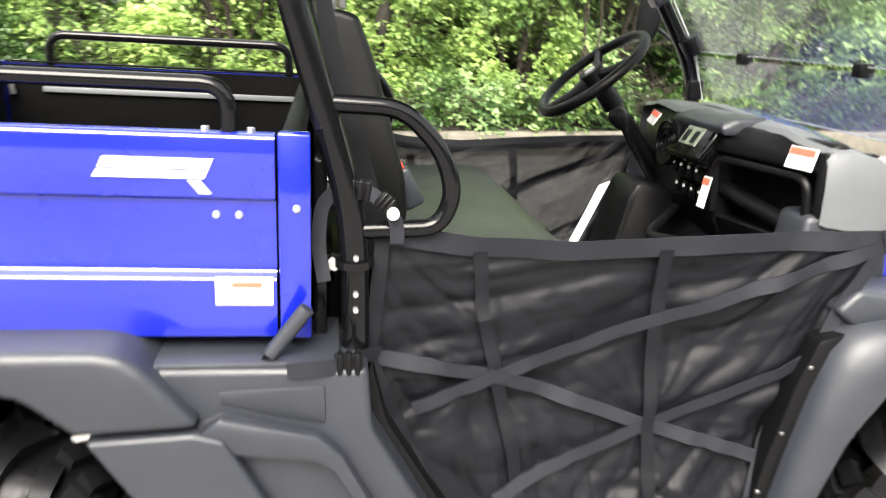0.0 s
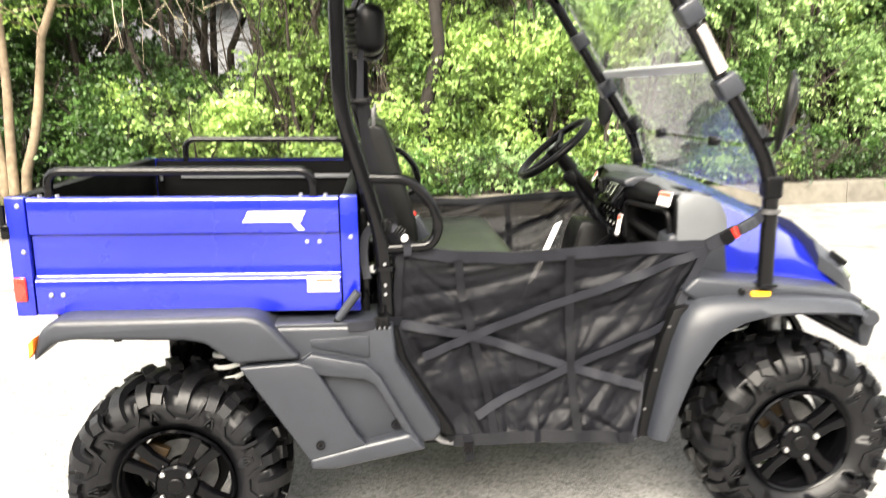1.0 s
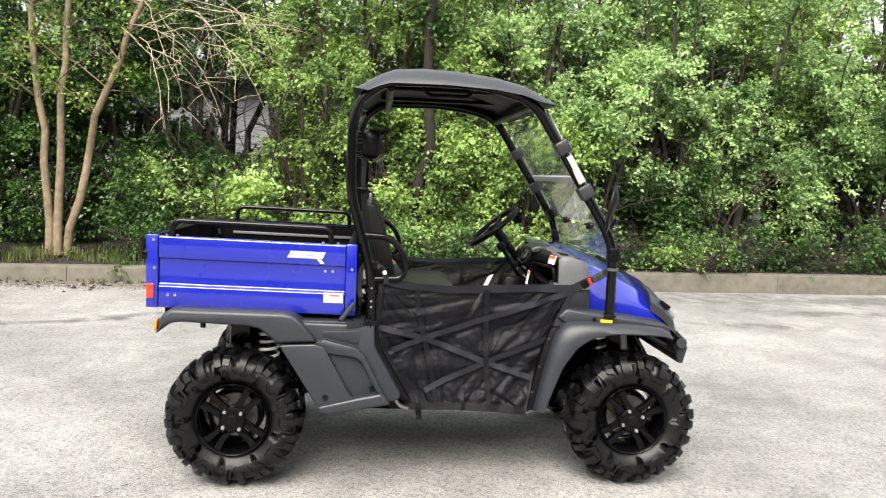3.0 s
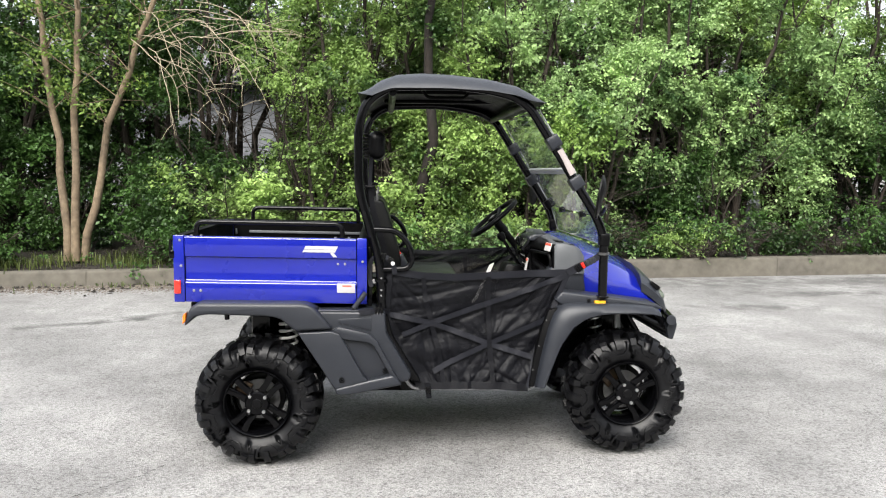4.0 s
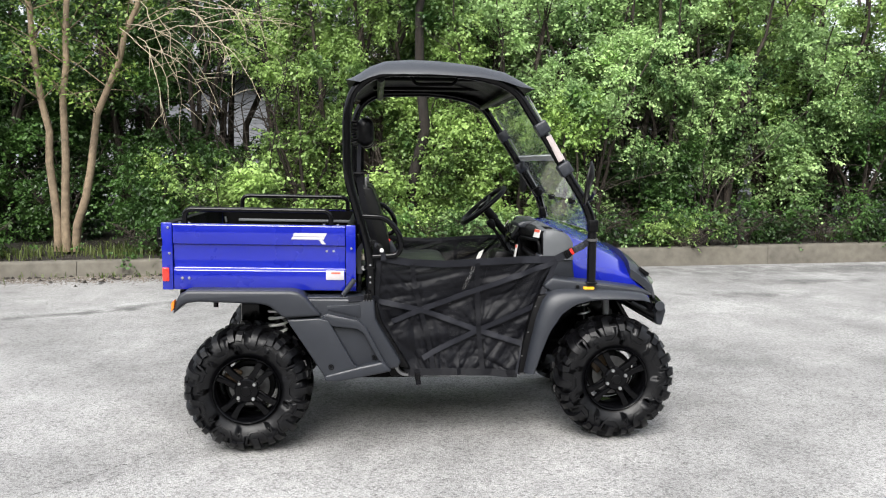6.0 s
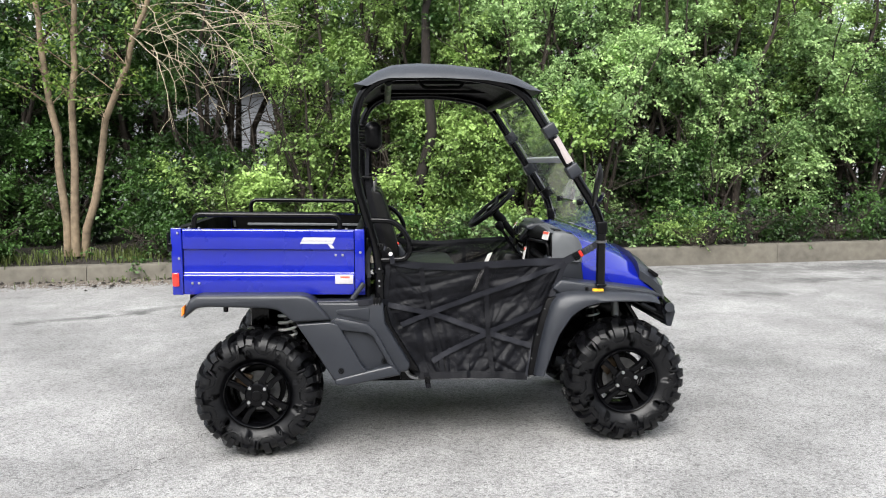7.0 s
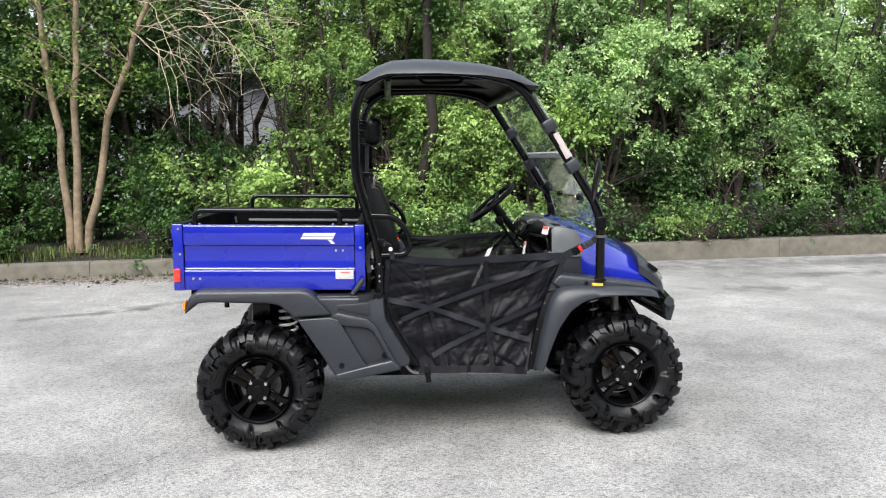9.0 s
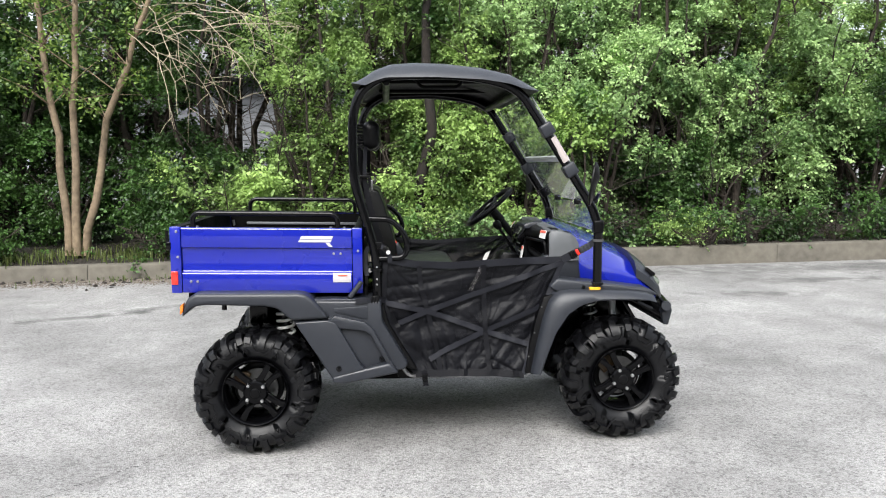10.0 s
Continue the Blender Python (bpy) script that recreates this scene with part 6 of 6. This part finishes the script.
def label(y0, y1, z0, z1, x, slope, red):
    bm = B()
    m = Matrix.Translation((x, (y0 + y1) / 2, (z0 + z1) / 2)) @ Matrix.Rotation(radians(slope), 4, "Y")
    w, h = (y1 - y0) / 2, (z1 - z0) / 2
    add_box(bm, (-0.002, -w, -h), (0.001, w, h), 0, 1, m)
    ob = part("label", swept(bm), WHITE_LABEL, dash, "white and red warning label")
    part("print", swept(add_box(B(), (-0.004, -w * 0.9, h * (1 - red)), (-0.0015, w * 0.9, h * 0.9), 0, 1, m)), RED_PRINT, dash)


label(0.158, 0.222, 1.015, 1.058, 1.402, 14, 0.7)
label(0.415, 0.44, 0.885, 0.955, 1.392, 10, 0.5)
label(0.7, 0.8, 1.03, 1.065, 1.375, 35, 0.8)

# steering
axis = Vector((-0.64, 0, 0.77)).normalized()
hub = Vector((1.277, 0.92, 1.142))
side = Vector((0, 1, 0))
upv = axis.cross(side)
ring = [hub + (side * math.cos(a) + upv * math.sin(a)) * 0.163 for a in (k * math.tau / 40 for k in range(40))]
sw = part("steering_wheel", add_tube(B(), ring, 0.0145, 0, 12, True), BLACK_PLASTIC, utv, "black three-spoke steering wheel", 60)
for a in (90, 210, 330):
    e = hub + (side * math.cos(radians(a)) + upv * math.sin(radians(a))) * 0.158
    part("spoke", add_tube(B(), [hub - axis * 0.012, hub.lerp(e, 0.5) - axis * 0.012, e], [0.022, 0.014, 0.011], 0, 10), BLACK_PLASTIC, sw)
part("horn_pad", add_tube(B(), [hub - axis * 0.03, hub + axis * 0.012], [0.04, 0.034], 0, 20), BLACK_PLASTIC, sw)
part("mark", add_tube(B(), [hub + axis * 0.012, hub + axis * 0.014], 0.016, 0, 16), SILVER_VINYL, sw)
bm = add_tube(B(), [hub - axis * 0.02, hub - axis * 0.11, hub - axis * 0.112, hub - axis * 0.4], [0.026, 0.03, 0.022, 0.02], 0, 14)
part("steering_column", bm, BLACK_PLASTIC, utv)
bm = add_tube(B(), [(1.42, 0.74, 0.86), (1.36, 0.75, 0.95), (1.312, 0.76, 1.03)], 0.009, 0.03, 10)
lever = part("gear_lever", bm, BLACK_PAINT, utv, "black gear lever")
part("knob", add_tube(B(), [(1.318, 0.758, 1.018), (1.306, 0.761, 1.038), (1.296, 0.763, 1.055), (1.29, 0.765, 1.064)], [0.014, 0.024, 0.024, 0.014], 0, 14), BLACK_PLASTIC, lever)
bm = add_ribbon(B(), [Vector((1.23, 0.62, 0.9)), Vector((1.19, 0.62, 0.81)), Vector((1.13, 0.62, 0.68))], Vector((0.014, 0, 0.006)), 0.004, (0, -1, 0))
part("console_edge", bm, WHITE_LABEL, utv, "white edge of the centre console")
bm = add_prism(B(), [(1.3, 0.86), (1.32, 0.9), (1.42, 0.88), (1.45, 0.5), (1.24, 0.42), (1.24, 0.62)], 0.63, 0.8, 0.015, 2)
part("centre_console", bm, BLACK_PLASTIC, utv)
bm = add_tube(B(), [(1.33, 0.15, 0.86), (1.3, 0.5, 0.8), (1.42, 0.62, 0.84)], 0.012, 0.05, 10)
part("cable", bm, BLACK_PLASTIC, utv)

# side nets with their webbing
FOLDS = ((1.58, 0.98, 0.45, 9.0, 1.0, 1.0), (0.85, 0.67, 0.22, 4.0, 2.0, 0.5), (1.14, 0.565, 0.22, 5.0, 3.0, 0.6), (0.6, 0.98, 0.4, 7.0, 4.0, 0.8), (1.4, 0.3, 0.3, 7.0, 5.0, 0.9), (0.95, 0.22, 0.3, 7.0, 6.0, 0.8))


def net_depth(x, z):
    """Slack folds that fan out from the corners and from the crossings of the straps."""
    y = 0.0
    for cx, cz, reach, count, seed, share in FOLDS:
        r, a = math.hypot(x - cx, z - cz), math.atan2(z - cz, x - cx)
        bend = 0.9 * noise.noise((x * 3.5, z * 3.5, seed))
        n1 = 1 - 2.2 * abs(noise.noise((a * count / 2 + bend, r * 2.2, seed)))
        n2 = 1 - 2.2 * abs(noise.noise((a * count + bend * 2, r * 4, seed + 20)))
        y += share * math.exp(-r / reach) * min(1, r / 0.16) * (0.024 * n1 + 0.01 * n2)
    # long creases: level at the rear top, along the strap in front, steep at the foot
    front = min(1, max(0, (x - 0.85) / 0.35)) * min(1, max(0, (z - 0.42) / 0.2))
    foot = min(1, max(0, (0.62 - z) / 0.2))
    wave = 0.5 * noise.noise((x * 2.5, z * 2.5, 41.0))
    swell = small = fine = 0.0
    for angle, share, seed in ((4, (1 - front) * (1 - foot), 31.0), (30, front * (1 - 0.5 * foot), 33.0), (-58 if x < 1.05 else 58, foot, 35.0)):
        u = x * math.cos(radians(angle)) + z * math.sin(radians(angle))
        v = z * math.cos(radians(angle)) - x * math.sin(radians(angle))
        swell += share * (1 - 2.4 * abs(noise.noise((u * 1.3, v * 5.5 + wave, seed))))
        small += share * (1 - 2.4 * abs(noise.noise((u * 2.4, v * 12 + 2 * wave, seed + 9))))
        fine += share * (1 - 2.4 * abs(noise.noise((u * 3.6, v * 25 + 4 * wave, seed + 15))))
    sag = math.sin(math.pi * min(1, max(0, (x - 0.62) / 0.93))) * math.sin(math.pi * min(1, max(0, (z - 0.33) / 0.62)))
    hold = min(1, 0.2 + 4 * sag)
    return 0.012 + hold * (0.8 * y + 0.012 * (swell - 0.5) + 0.01 * (small - 0.5) + 0.003 * (fine - 0.5)) + 0.03 * sag


NET_LEFT = [(0.79, 0.362), (0.7, 0.545), (0.63, 0.72), (0.648, 0.938)]
NET_RIGHT = [(1.335, 0.345), (1.375, 0.52), (1.452, 0.72), (1.525, 0.925)]
NET_TOP = [(0.648, 0.938), (0.8, 0.91), (0.97, 0.901), (1.143, 0.912), (1.363, 0.922), (1.525, 0.925)]
NET_LOW = [(0.79, 0.362), (0.93, 0.36), (1.16, 0.357), (1.335, 0.345)]


def flat(points):
    return [(x, 0, z) for x, z in points]


def side_net():
    bm = B()
    nu, nv = 190, 120
    grid = []
    for j in range(nv + 1):
        v = j / nv
        grid.append([])
        le, ri = curve_at(flat(NET_LEFT), v), curve_at(flat(NET_RIGHT), v)
        for i in range(nu + 1):
            u = i / nu
            to, lo = curve_at(flat(NET_TOP), u), curve_at(flat(NET_LOW), u)
            c00, c10, c01, c11 = (Vector((q[0], 0, q[1])) for q in (NET_LOW[0], NET_LOW[-1], NET_TOP[0], NET_TOP[-1]))
            p = le * (1 - u) + ri * u + lo * (1 - v) + to * v - (c00 * (1 - u) * (1 - v) + c10 * u * (1 - v) + c01 * (1 - u) * v + c11 * u * v)
            grid[-1].append(bm.verts.new((p.x, net_depth(p.x, p.z), p.z)))
    for a, b in zip(grid, grid[1:]):
        for i in range(nu):
            bm.faces.new((a[i], a[i + 1], b[i + 1], b[i]))
    return bm


def net_strap(points, half, seed=0):
    length = sum(math.dist(a, b) for a, b in zip(points, points[1:]))
    n = max(4, int(length / 0.02))
    mid, across = [], []
    for i in range(n + 1):
        p = curve_at(flat(points), i / n)
        q = curve_at(flat(points), min(1, i / n + 0.01)) - curve_at(flat(points), max(0, i / n - 0.01))
        d = q.normalized()
        mid.append(Vector((p.x, net_depth(p.x, p.z) * 0.8 - 0.006, p.z)))
        s = Vector((-d.z, 0, d.x)) * half
        s.y = (net_depth(p.x + s.x, p.z + s.z) - net_depth(p.x - s.x, p.z - s.z)) / 2
        s.y = max(-0.3 * half, min(0.3 * half, s.y))
        across.append(s)
    return add_ribbon(B(), mid, across, 0.0025, (0, -1, 0))


STRAPS = [
    (NET_TOP, 0.018), (NET_LOW, 0.017), (NET_LEFT, 0.012), (NET_RIGHT, 0.012),
    ([(1.53, 0.915), (1.131, 0.769), (0.851, 0.673), (0.708, 0.615)], 0.013),
    ([(0.613, 0.728), (0.851, 0.673), (1.139, 0.565), (1.36, 0.495)], 0.013),
    ([(1.452, 0.702), (1.139, 0.565), (0.934, 0.468), (0.86, 0.43)], 0.013),
    ([(0.81, 0.9), (0.821, 0.792), (0.845, 0.7), (0.895, 0.498), (0.914, 0.37)], 0.012),
    ([(1.13, 0.905), (1.135, 0.775), (1.142, 0.565), (1.161, 0.365)], 0.012),
]
for s, net in enumerate(both("side_net", side_net, NET, utv, "black woven mesh side net, creased and strapped", 180)):
    for k, (points, half) in enumerate(STRAPS):
        bm = net_strap(points, half)
        upright = k > 6 or k in (1, 2)
        part("strap", mirror(bm) if s else bm, DARK_WEBBING if upright else WEBBING, net, "black webbing" if upright else "grey-black webbing")
    for centre, half, name in (([(1.52, 0.0, 0.925), (1.575, -0.01, 0.955), (1.6, -0.01, 0.968)], 0.019, "strap"), ([(1.6, -0.012, 0.968), (1.66, -0.012, 1.0), (1.69, 0.0, 1.02)], 0.016, "strap"), ([(0.668, -0.01, 0.925), (0.668, -0.014, 0.958), (0.652, -0.014, 0.986), (0.622, -0.012, 1.01), (0.58, 0.0, 1.012), (0.552, 0.01, 0.985), (0.545, 0.01, 0.92), (0.555, 0.0, 0.86)], 0.011, "strap"), ([(0.5, -0.1, 0.752), (0.57, -0.1, 0.756), (0.61, -0.05, 0.75), (0.645, 0.0, 0.735)], 0.013, "strap"), ([(0.83, 0.0, 0.38), (0.835, 0.0, 0.34), (0.84, 0.0, 0.302)], 0.013, "tail"), ([(1.29, 0.0, 0.37), (1.3, 0.0, 0.335)], 0.013, "tail")):
        pts = [Vector(q) for q in (rounded(centre, 0.03) if len(centre) > 2 else centre)]
        sides_v = []
        for i in range(len(pts)):
            dd = pts[min(i + 1, len(pts) - 1)] - pts[max(i - 1, 0)]
            sides_v.append(Vector((-dd.z, 0, dd.x)).normalized() * half)
        bm = add_ribbon(B(), pts, sides_v, 0.003, (0, -1, 0))
        part(name, mirror(bm) if s else bm, DARK_WEBBING if name == "tail" else WEBBING, net)
    for at, size, turn, mat in (((1.572, -0.018, 0.952), (0.015, 0.008, 0.021), -30, BLACK_PLASTIC), ((1.594, -0.02, 0.965), (0.008, 0.007, 0.016), -30, RED_LENS), ((1.63, -0.02, 0.984), (0.028, 0.007, 0.016), -27, GREY_PLASTIC), ((0.61, -0.008, 1.01), (0.02, 0.01, 0.016), 8, BLACK_PLASTIC), ((0.648, -0.018, 0.992), (0.013, 0.008, 0.014), 40, BLACK_PLASTIC), ((0.592, -0.085, 0.755), (0.022, 0.01, 0.019), 0, BLACK_PLASTIC), ((0.835, -0.006, 0.345), (0.014, 0.008, 0.016), 0, BLACK_PLASTIC)):
        bm = B()
        m = Matrix.Translation(at) @ Matrix.Rotation(radians(turn), 4, "Y")
        for k in (-0.6, 0, 0.6):
            add_box(bm, (size[0] * (k - 0.22), -size[1], -size[2]), (size[0] * (k + 0.22), size[1], size[2]), 0.003, 2, m)
        add_box(bm, (-size[0], -size[1] * 0.6, -size[2] * 0.9), (size[0], size[1] * 0.6, size[2] * 0.9), 0.003, 2, m)
        part("strap_buckle", mirror(bm) if s else bm, mat, net)
    bm = add_disc(B(), 0.66, 0.976, -0.032, -0.02, 0.01, 18, 0.003)
    part("button", mirror(bm) if s else bm, WHITE_LABEL, net, "white round button")
both("sill_tube", lambda: add_tube(B(), rounded(P(0.05, (0.72, 0.4), (0.755, 0.342), (1.36, 0.33), (1.4, 0.38)), 0.03), 0.0105, 0, 10), DULL_STEEL, utv, "pale steel tube under the net")
